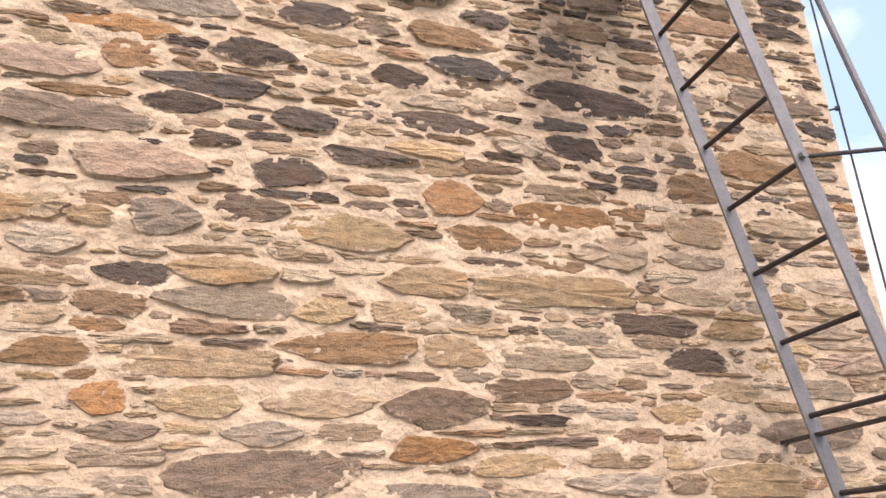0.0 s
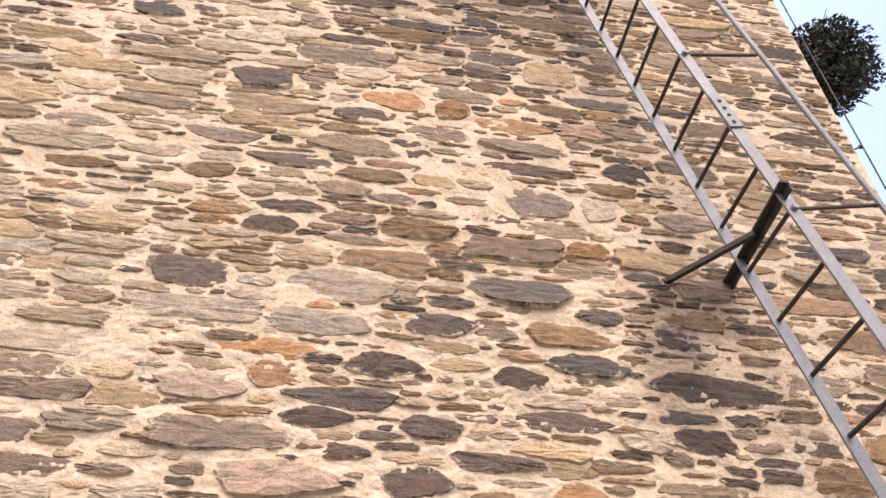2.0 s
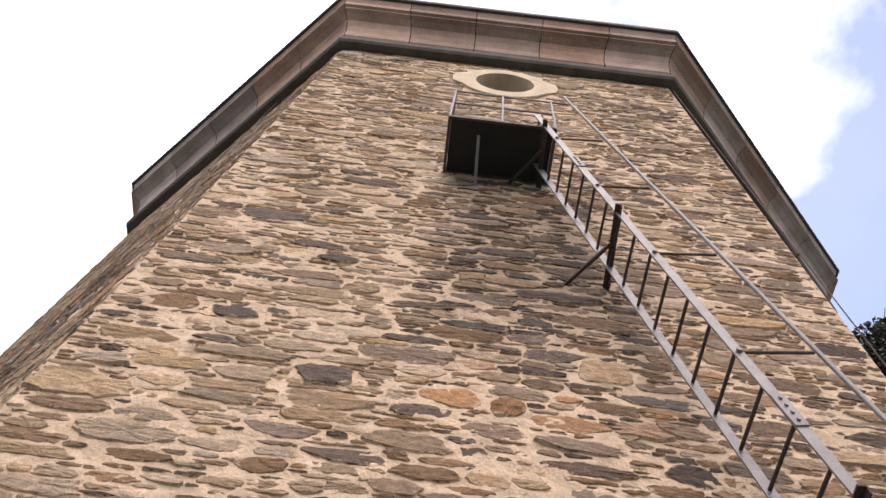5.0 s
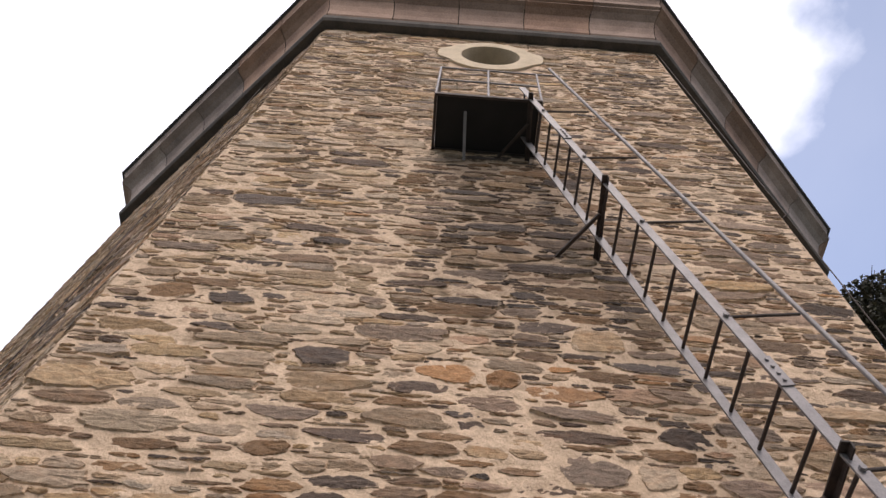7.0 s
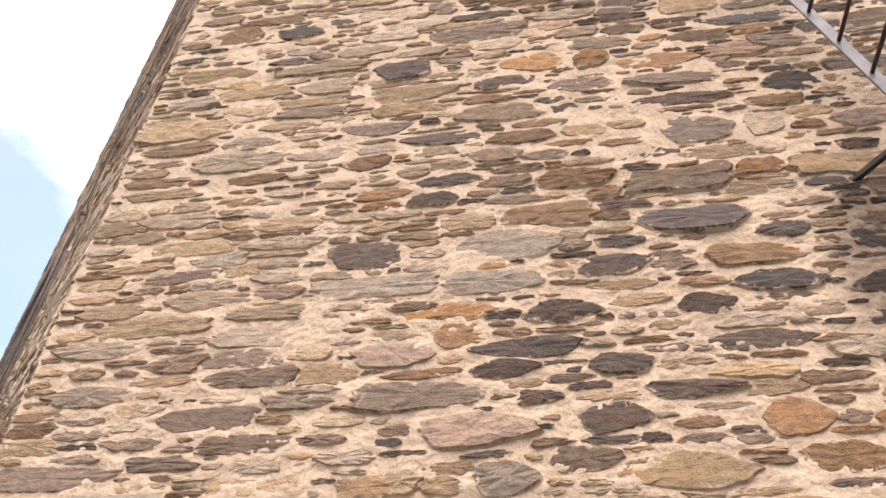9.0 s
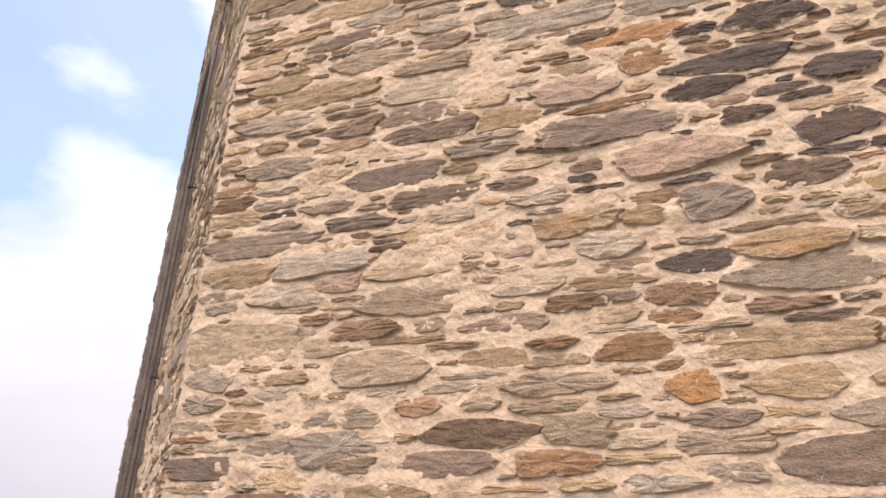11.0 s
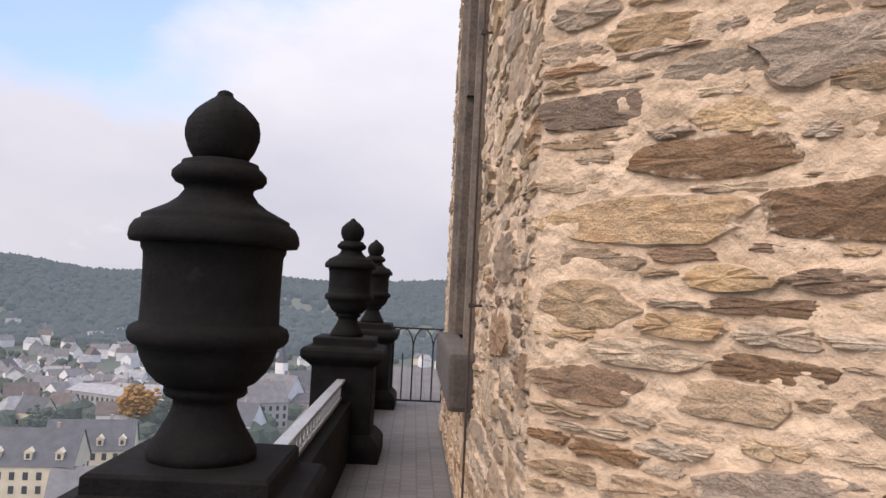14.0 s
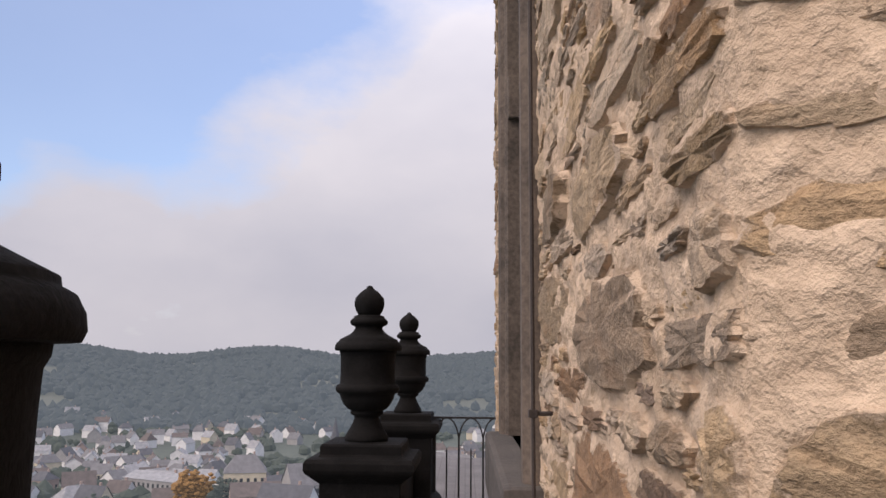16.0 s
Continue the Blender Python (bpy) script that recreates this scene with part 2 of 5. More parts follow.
    L(math_node("ADD", rim.outputs["Fac"], math_node("MULTIPLY_ADD", noise_of(12, 9, 0.80), 2.5, -1.03)), smear.inputs["Value"])
    col = mixed(smear.outputs["Result"], col, (0.64, 0.487, 0.35))
    col = water_stains(nt, geo, col)
    L(col, b.inputs["Base Color"])
    bp = nt.nodes.new("ShaderNodeBump")
    bp.inputs["Strength"].default_value, bp.inputs["Distance"].default_value = 1.0, 0.026
    L(math_node("MULTIPLY_ADD", smear.outputs["Result"], -0.08, height), bp.inputs["Height"])
    L(bp.outputs["Normal"], b.inputs["Normal"])
    return m


STONE_COLOURS = {
    "buff": (0.42, 0.303, 0.196),
    "grey": (0.37, 0.266, 0.176),
    "brown": (0.26, 0.168, 0.104),
    "dark": (0.120, 0.087, 0.068),
    "orange": (0.37, 0.222, 0.130),
    "sand": (0.47, 0.345, 0.222),
}
STONE = {k: stone_material("stone_" + k, c, False) for k, c in STONE_COLOURS.items()}
STONE_PIECE = {k: stone_material("stone_piece_" + k, c, True) for k, c in STONE_COLOURS.items()}
SANDSTONE = material("cornice_sandstone", (0.42, 0.30, 0.24), (0.22, 0.15, 0.12), 2.2, 30, 0.9, 0.3, island=0.22)
SOOT = material("sooty_sandstone", (0.10, 0.085, 0.075), (0.045, 0.04, 0.036), 3, 40, 0.9, 0.4)
BLACKSTONE = material("blackened_sandstone", (0.013, 0.012, 0.012), (0.005, 0.005, 0.005), 8, 70, 0.85, 0.6, spots=((0.020, 0.0195, 0.019), 9, 0.66), shine=0.12)
PALE = material("pale_window_stone", (0.66, 0.55, 0.40), (0.48, 0.39, 0.28), 4, 40, 0.9, 0.3)
FRAME_STONE = material("grey_frame_stone", (0.16, 0.125, 0.10), (0.06, 0.048, 0.04), 5, 40, 0.9, 0.4)
STEEL = material("galvanised_steel", (0.27, 0.255, 0.26), (0.17, 0.16, 0.165), 8, 90, 0.5, 0.12, metal=0.35)
RUST = material("rusty_dark_steel", (0.075, 0.058, 0.052), (0.035, 0.028, 0.026), 12, 90, 0.7, 0.3, metal=0.3)
BLACKIRON = material("black_painted_iron", (0.02, 0.02, 0.022), (0.012, 0.012, 0.013), 12, 80, 0.5, 0.1)
PLATE = material("black_deck_plate", (0.012, 0.011, 0.012), (0.007, 0.007, 0.007), 5, 60, 0.8, 0.1)
RAILPAINT = material("grey_painted_rail", (0.34, 0.35, 0.37), (0.22, 0.23, 0.25), 10, 80, 0.45, 0.1)
PAVE = material("terrace_paving", (0.17, 0.16, 0.158), (0.11, 0.104, 0.102), 2.0, 40, 0.75, 0.25)


def add_paving_joints(m, size):
    """Small square setts: darker, sunken joints laid over the worn surface."""
    nt = m.node_tree
    L = nt.links.new
    b = nt.nodes["Principled BSDF"]
    geo = nt.nodes.new("ShaderNodeNewGeometry")
    mp = nt.nodes.new("ShaderNodeMapping")
    mp.inputs["Rotation"].default_value = (0, 0, math.pi / 4)
    br = nt.nodes.new("ShaderNodeTexBrick")
    br.inputs["Scale"].default_value, br.inputs["Mortar Size"].default_value = 1.0, 0.007
    br.inputs["Brick Width"].default_value, br.inputs["Row Height"].default_value = size, size
    br.inputs["Color1"].default_value, br.inputs["Color2"].default_value, br.inputs["Mortar"].default_value = (1, 1, 1, 1), (0.80, 0.80, 0.81, 1), (0.62, 0.61, 0.60, 1)
    mx = nt.nodes.new("ShaderNodeMix")
    mx.data_type, mx.blend_type = "RGBA", "MULTIPLY"
    mx.inputs["Factor"].default_value = 1.0
    L(geo.outputs["Position"], mp.inputs["Vector"])
    L(mp.outputs["Vector"], br.inputs["Vector"])
    L(b.inputs["Base Color"].links[0].from_socket, mx.inputs["A"])
    L(br.outputs["Color"], mx.inputs["B"])
    L(mx.outputs["Result"], b.inputs["Base Color"])


add_paving_joints(PAVE, 0.12)
GLASS = material("window_glass", (0.03, 0.035, 0.04), (0.02, 0.022, 0.025), 2, 10, 0.08, 0.02)
LEAD = material("dark_lead_sheet", (0.05, 0.045, 0.045), (0.025, 0.023, 0.023), 3, 40, 0.6, 0.15)
LEAF = material("dark_leaves", (0.045, 0.05, 0.03), (0.015, 0.018, 0.012), 12, 60, 0.6, 0.1, island=0.4)
TWIG = material("twig_bark", (0.09, 0.07, 0.055), (0.05, 0.04, 0.03), 12, 60, 0.9, 0.3)


# ---- helpers of this scene ----
def mesh_object(name, bm, mat, smooth=False):
    me = bpy.data.meshes.new(name)
    bm.to_mesh(me)
    bm.free()
    for m in mat if isinstance(mat, (list, tuple)) else [mat]:
        me.materials.append(m)
    if smooth:
        me.polygons.foreach_set("use_smooth", [True] * len(me.polygons))
    return new(name, me)


def part(name, bm, mat, parent, label="", smooth=False):
    ob = mesh_object(name, bm, mat, smooth)
    ob.parent = parent
    if label:
        tagged(ob, label)
    return ob


def thing(name, m, label, category, group="", kind=""):
    ob = new(name)
    ob.matrix_world = m
    ob.empty_display_size = 0.1
    return tagged(ob, label, category, group, kind)


def box(bm, x0, x1, y0, y1, z0, z1, bevel=0.0, m=None):
    g = bmesh.ops.create_cube(bm, size=1.0)
    vs = g["verts"]
    bmesh.ops.scale(bm, vec=(x1 - x0, y1 - y0, z1 - z0), verts=vs)
    bmesh.ops.translate(bm, vec=((x0 + x1) / 2, (y0 + y1) / 2, (z0 + z1) / 2), verts=vs)
    if bevel:
        es = list({e for v in vs for e in v.link_edges})
        r = bmesh.ops.bevel(bm, geom=es, offset=bevel, segments=2, affect="EDGES", profile=0.6)
        vs = list({v for f in r["faces"] for v in f.verts} | {v for v in vs if v.is_valid})
    if m is not None:
        bmesh.ops.transform(bm, matrix=m, verts=vs)
    return vs


def bar(bm, a, b, w, h, up=(0, 0, 1), bevel=0.0):
    """A flat bar from a to b: w across, h along up."""
    a, b = Vector(a), Vector(b)
    d = (b - a).normalized()
    side = d.cross(Vector(up)).normalized()
    v = side.cross(d)
    m = Matrix((side, d, v)).transposed().to_4x4()
    m.translation = (a + b) / 2
    box(bm, -w / 2, w / 2, -(b - a).length / 2, (b - a).length / 2, -h / 2, h / 2, bevel, m)


def rod(bm, a, b, r, n=10, r2=None):
    a, b = Vector(a), Vector(b)
    m = (b - a).to_track_quat("Z", "Y").to_matrix().to_4x4()
    m.translation = (a + b) / 2
    bmesh.ops.create_cone(bm, cap_ends=True, segments=n, radius1=r, radius2=r if r2 is None else r2, depth=(b - a).length, matrix=m)


def tube(bm, pts, r, n=6):
    """One bent rod through the points."""
    pts = [Vector(p) for p in pts]
    rings = []
    for i, p in enumerate(pts):
        d = (pts[min(i + 1, len(pts) - 1)] - pts[max(i - 1, 0)]).normalized()
        s = d.orthogonal().normalized() if abs(d.y) > 0.9 else d.cross(Vector((0, 1, 0))).normalized()
        t = d.cross(s)
        rings.append([bm.verts.new(p + r * (math.cos(2 * math.pi * k / n) * s + math.sin(2 * math.pi * k / n) * t)) for k in range(n)])
    for a, b in zip(rings, rings[1:]):
        for k in range(n):
            bm.faces.new((a[k], a[(k + 1) % n], b[(k + 1) % n], b[k]))
    bm.faces.new(rings[0])
    bm.faces.new(rings[-1])


def lathe(bm, profile, n=40, square=False):
    """Rings of (radius, z); square: four-sided rings with flat sides."""
    rings = []
    for r, z in profile:
        if square:
            rings.append([bm.verts.new((r * sx, r * sy, z)) for sx, sy in ((-1, -1), (1, -1), (1, 1), (-1, 1))])
        else:
            rings.append([bm.verts.new((r * math.cos(2 * math.pi * i / n), r * math.sin(2 * math.pi * i / n), z)) for i in range(n)])
    k = len(rings[0])
    for a, b in zip(rings, rings[1:]):
        for i in range(k):
            bm.faces.new((a[i], a[(i + 1) % k], b[(i + 1) % k], b[i]))
    bm.faces.new(list(reversed(rings[0])))
    bm.faces.new(rings[-1])


def facet(k):
    """The frame of facet k, counted anticlockwise from the front: x along it, -y out of it."""
    return Matrix.Translation((0, APO, 0)) @ Matrix.Rotation(k * math.pi / 4, 4, "Z") @ Matrix.Translation((0, -APO, 0))


FRONT, LEFT = facet(0), facet(-1)
THICK = 0.7


# ---- tower walls ----
def wall_with_hole(bm, rim, x0, x1, z0, z1, depth):
    """A wall slab over x0..x1, z0..z1 with a hole of the outline rim (points x, z) through it."""
    cx = sum(p[0] for p in rim) / len(rim)
    cz = sum(p[1] for p in rim) / len(rim)
    a0, a1, b0, b1 = min(p[0] for p in rim) - 0.5, max(p[0] for p in rim) + 0.5, min(p[1] for p in rim) - 0.5, max(p[1] for p in rim) + 0.5
    a0, a1, b0, b1 = max(a0, x0), min(a1, x1), max(b0, z0), min(b1, z1)

    def quad(u0, u1, w0, w1):
        vs = [bm.verts.new((u, 0, w)) for u, w in ((u0, w0), (u1, w0), (u1, w1), (u0, w1))]
        bm.faces.new(vs)

    quad(x0, x1, z0, b0)
    quad(x0, x1, b1, z1)
    quad(x0, a0, b0, b1)
    quad(a1, x1, b0, b1)
    inner = [bm.verts.new((x, 0, z)) for x, z in rim]
    back = [bm.verts.new((x, depth, z)) for x, z in rim]
    outer = []
    for x, z in rim:
        dx, dz = x - cx, z - cz
        k = min(((a1 - cx) / dx if dx > 1e-6 else (a0 - cx) / dx if dx < -1e-6 else 1e9), ((b1 - cz) / dz if dz > 1e-6 else (b0 - cz) / dz if dz < -1e-6 else 1e9))
        outer.append(bm.verts.new((cx + dx * k, 0, cz + dz * k)))
    n = len(rim)
    for i in range(n):
        j = (i + 1) % n
        bm.faces.new((inner[i], outer[i], outer[j], inner[j]))
        bm.faces.new((inner[j], back[j], back[i], inner[i]))
        # corners of the patch
        for px, pz in ((a0, b0), (a1, b0), (a1, b1), (a0, b1)):
            oi, oj = outer[i].co, outer[j].co
            if (abs(oi.x - px) < 1e-5) != (abs(oj.x - px) < 1e-5) and (abs(oi.z - pz) < 1e-5) != (abs(oj.z - pz) < 1e-5):
                bm.faces.new((outer[i], bm.verts.new((px, 0, pz)), outer[j]))


def plain_wall(bm, z0, z1):
    t = THICK * math.tan(math.pi / 8)
    lo = [bm.verts.new(p) for p in ((-HALF, 0, z0), (HALF, 0, z0), (HALF - t, THICK, z0), (-HALF + t, THICK, z0))]
    hi = [bm.verts.new((v.co.x, v.co.y, z1)) for v in lo]
    bm.faces.new(hi)
    bm.faces.new(list(reversed(lo)))
    for i in range(4):
        bm.faces.new((lo[i], lo[(i + 1) % 4], hi[(i + 1) % 4], hi[i]))


def inner_shell(bm, z0, z1):
    """The back and edges of a slab whose front is made apart."""
    t = THICK * math.tan(math.pi / 8)
    p = ((-HALF, 0), (HALF, 0), (HALF - t, THICK), (-HALF + t, THICK))
    lo = [bm.verts.new((x, y, z0)) for x, y in p]
    hi = [bm.verts.new((x, y, z1)) for x, y in p]
    bm.faces.new(hi)
    bm.faces.new(list(reversed(lo)))
    for i in (1, 3):
        bm.faces.new((lo[i], lo[(i + 1) % 4], hi[(i + 1) % 4], hi[i]))


OVAL = [(0.0 + 0.50 * math.cos(a), 14.72 + 0.62 * math.sin(a)) for a in [2 * math.pi * i / 32 + 0.05 for i in range(32)]]
# the tall window of the left facet, in its own frame
WX0, WX1, WZ0, WZ1 = HALF - 3.85, HALF - 2.25, 1.08, 6.15
def arch_outline(x0, x1, z0, z1, n=12):
    r = (x1 - x0) / 2
    pts = [(x0, z0 + (z1 - r - z0) * i / 6) for i in range(6)]
    pts += [((x0 + x1) / 2 - r * math.cos(math.pi * i / n), z1 - r + r * math.sin(math.pi * i / n)) for i in range(n + 1)]
    pts += [(x1, z1 - r - (z1 - r - z0) * i / 6) for i in range(1, 7)]
    return pts


TALL = arch_outline(WX0, WX1, WZ0, WZ1)
TALL += [(WX1 - (WX1 - WX0) * i / 4, WZ0) for i in (1, 2, 3)]
walls = {}
WALL_NAMES = ["wall_front", "wall_right", "wall_far_right", "wall_back_right", "wall_back", "wall_back_left", "wall_far_left", "wall_left"]
for k, nm in enumerate(WALL_NAMES):
    bm = bmesh.new()
    if nm == "wall_front":
        wall_with_hole(bm, OVAL, -HALF, HALF, -0.2, TOP + 0.3, 0.45)
        inner_shell(bm, -0.2, TOP + 0.3)
    elif nm == "wall_left":
        wall_with_hole(bm, TALL, -HALF, HALF, -0.2, TOP + 0.3, 0.45)
        inner_shell(bm, -0.2, TOP + 0.3)
    else:
        plain_wall(bm, -0.2, TOP + 0.3)
    ob = mesh_object(nm, bm, MORTAR)
    ob.matrix_world = facet(k)
    walls[nm] = tagged(ob, "tower wall of rubble stone bedded in sandy lime mortar", "wall", kind="structure")


# ---- cornice ----
def ring_blocks(bm, profile, n):
    """The same moulding in n stones a side, with open joints between them."""
    for k in range(8):
        a = -math.pi / 2 + math.pi / 8 + k * math.pi / 4
        c = -math.pi / 2 + math.pi / 8 + (k + 1) * math.pi / 4
        for i in range(n):
            ends = []
            for f in (i / n + 0.0012, (i + 1) / n - 0.0012):
                col = []
                for o, z in profile:
                    r = (APO + o) / math.cos(math.pi / 8)
                    p, q = Vector((r * math.cos(a), APO + r * math.sin(a), z)), Vector((r * math.cos(c), APO + r * math.sin(c), z))
                    col.append(bm.verts.new(p.lerp(q, f)))
                ends.append(col)
            for j in range(len(profile) - 1):
                bm.faces.new((ends[0][j], ends[1][j], ends[1][j + 1], ends[0][j + 1]))


def ring_profile(bm, profile):
    """A moulding round the tower: (overhang, z) points, mitred at the corners."""
    cols = []
    for k in range(8):
        a = -math.pi / 2 + math.pi / 8 + k * math.pi / 4
        cols.append([bm.verts.new(((APO + o) / math.cos(math.pi / 8) * math.cos(a), APO + (APO + o) / math.cos(math.pi / 8) * math.sin(a), z)) for o, z in profile])
    for k in range(8):
        p, q = cols[k], cols[(k + 1) % 8]
        for i in range(len(profile) - 1):
            bm.faces.new((p[i], q[i], q[i + 1], p[i + 1]))


cornice = thing("cornice", Matrix.Identity(4), "moulded sandstone cornice with a sooty string and dark lead edge", "cornice", kind="structure")
bm = bmesh.new()
ring_profile(bm, [(-0.05, TOP - 0.06), (0.17, TOP - 0.06), (0.21, TOP), (0.22, TOP + 0.16), (0.15, TOP + 0.26), (-0.05, TOP + 0.28)])
part("string_course", bm, SOOT, cornice, "soot-blackened stone string course")
bm = bmesh.new()
ring_blocks(bm, [(-0.05, TOP + 0.27), (0.15, TOP + 0.27), (0.17, TOP + 0.36), (0.20, TOP + 0.40), (0.22, TOP + 0.62), (0.28, TOP + 0.84), (0.36, TOP + 1.02), (0.48, TOP + 1.10), (0.57, TOP + 1.13),
                  (0.57, TOP + 1.20), (0.63, TOP + 1.22), (0.64, TOP + 1.40), (0.71, TOP + 1.54), (-0.05, TOP + 1.56)], 5)
part("cove_moulding", bm, SANDSTONE, cornice, "hollow sandstone moulding")
bm = bmesh.new()
ring_profile(bm, [(-0.05, TOP + 1.55), (0.76, TOP + 1.55), (0.78, TOP + 1.58), (0.78, TOP + 1.72), (0.74, TOP + 1.75), (-0.3, TOP + 2.1), (-APO * 0.99, TOP + 3.2)])
part("lead_edge", bm, LEAD, cornice, "dark lead roof edge")

# ---- terrace floor ----
bm = bmesh.new()
RS = 8.35   # half the square terrace
box(bm, -RS - 0.45, RS + 0.45, -RS - 0.45, RS + 0.45, -1.2, 0.0)
floor = mesh_object("floor", bm, PAVE)
floor.matrix_world = Matrix.Translation((0, APO, 0)) @ Matrix.Rotation(math.pi / 4, 4, "Z")
tagged(floor, "grey terrace floor of worn square paving", "floor", kind="structure")
bm = bmesh.new()
box(bm, -RS - 0.3, RS + 0.3, -RS - 0.3, RS + 0.3, -56, -1.2)
base = mesh_object("wall_tower_base", bm, MORTAR)
base.matrix_world = floor.matrix_world.copy()
tagged(base, "square stone tower base under the terrace", "wall", kind="structure")

# ---- urns on pedestals ----
EDGE = Vector((-0.695, 0.719, 0.0)).normalized()   # along the terrace edge


def urn_on_pedestal():
    rot = math.atan2(EDGE.y, EDGE.x)
    ped = thing("pedestal", Matrix.Translation((0, 0, 0)) @ Matrix.Rotation(rot, 4, "Z"), "soot-black sandstone pedestal with stepped cap at the terrace edge", "pedestal", "terrace pedestals")
    bm = bmesh.new()
    lathe(bm, [(0.335, 0.0), (0.335, 0.11), (0.315, 0.14), (0.275, 0.18), (0.265, 0.19)], square=True)
    bmesh.ops.bevel(bm, geom=bm.edges[:], offset=0.006, segments=1, affect="EDGES")
    part("plinth", bm, BLACKSTONE, ped)
    bm = bmesh.new()
    lathe(bm, [(0.25, 0.18), (0.25, 0.69)], square=True)
    bmesh.ops.bevel(bm, geom=bm.edges[:], offset=0.006, segments=1, affect="EDGES")
    part("shaft", bm, BLACKSTONE, ped)
    bm = bmesh.new()
    lathe(bm, [(0.255, 0.68), (0.28, 0.70), (0.305, 0.72), (0.325, 0.735), (0.335, 0.755), (0.335, 0.79), (0.32, 0.81), (0.26, 0.82), (0.25, 0.83), (0.25, 0.875), (0.24, 0.885), (0.1, 0.888)], square=True)
    part("cap", bm, BLACKSTONE, ped)
    urn = thing("urn", Matrix.Translation((0, 0, 0.885)), "soot-black carved sandstone urn with bud finial on its pedestal", "urn", "terrace urns")
    bm = bmesh.new()
    lathe(bm, [(0.165, 0.0), (0.168, 0.025), (0.155, 0.05), (0.135, 0.08), (0.112, 0.12), (0.097, 0.155), (0.098, 0.175), (0.12, 0.185), (0.128, 0.195), (0.126, 0.21), (0.118, 0.215)])
    part("foot", bm, BLACKSTONE, urn, smooth=True)
    bm = bmesh.new()
    lathe(bm, [(0.118, 0.21), (0.15, 0.225), (0.18, 0.255), (0.203, 0.295), (0.214, 0.33), (0.232, 0.338), (0.244, 0.352), (0.247, 0.370), (0.240, 0.388), (0.222, 0.398), (0.213, 0.402), (0.211, 0.47),
               (0.212, 0.555), (0.214, 0.604), (0.222, 0.619), (0.224, 0.638)])
    part("bowl", bm, BLACKSTONE, urn, smooth=True)
    bm = bmesh.new()
    lathe(bm, [(0.222, 0.634), (0.256, 0.636), (0.262, 0.650), (0.259, 0.672), (0.247, 0.694), (0.228, 0.704), (0.226, 0.716), (0.19, 0.733), (0.155, 0.750), (0.125, 0.771), (0.105, 0.798),
               (0.112, 0.812), (0.135, 0.820), (0.147, 0.835), (0.146, 0.852), (0.13, 0.868), (0.122, 0.872), (0.118, 0.885), (0.095, 0.892), (0.07, 0.895)])
    part("lid", bm, BLACKSTONE, urn, smooth=True)
    bm = bmesh.new()
    n = 40
    rings = []
    for r, z in [(0.06, 0.885), (0.082, 0.895), (0.10, 0.925), (0.112, 0.960), (0.114, 0.985), (0.106, 1.015), (0.085, 1.045), (0.058, 1.068), (0.036, 1.083), (0.026, 1.092), (0.024, 1.102), (0.011, 1.109)]:
        ring = []
        for i in range(n):
            a = 2 * math.pi * i / n
            q = r * (1 + (0.05 * math.cos(4 * a) + 0.035 * max(0, math.cos(4 * a + 0.6)) * math.sin(z * 95)) * (1 if z < 1.07 else 0))
            ring.append(bm.verts.new((q * math.cos(a), q * math.sin(a), z)))
        rings.append(ring)
    for a, b in zip(rings, rings[1:]):
        for i in range(n):
            bm.faces.new((a[i], a[(i + 1) % n], b[(i + 1) % n], b[i]))
    bm.faces.new(rings[-1])
    part("finial", bm, BLACKSTONE, urn, "carved bud finial", smooth=True)
    for o in urn.children:
        o.data.transform(Matrix.Diagonal((0.955, 0.955, 1, 1)))
    return ped, urn


URNS = [(-3.764, -0.617), (-6.723, 2.424), (-8.666, 4.451)]
URN_TIP = 1.994
ped, urn = urn_on_pedestal()
rot = Matrix.Rotation(math.atan2(EDGE.y, EDGE.x), 4, "Z")
PED_TOP = URN_TIP - 1.109
for i, (x, y) in enumerate(URNS):
    mp_, mu_ = Matrix.Translation((x, y, 0.0)) @ rot, Matrix.Translation((x, y, PED_TOP)) @ rot
    if i == 0:
        ped.matrix_world, urn.matrix_world = mp_, mu_
    else:
        p = copy_thing(ped, mp_)
        p.scale = (1, 1, 1.12)
        u = copy_thing(urn, Matrix.Translation((x, y, PED_TOP * 1.12)) @ rot)
        u.scale = (0.88, 0.88, 0.905)


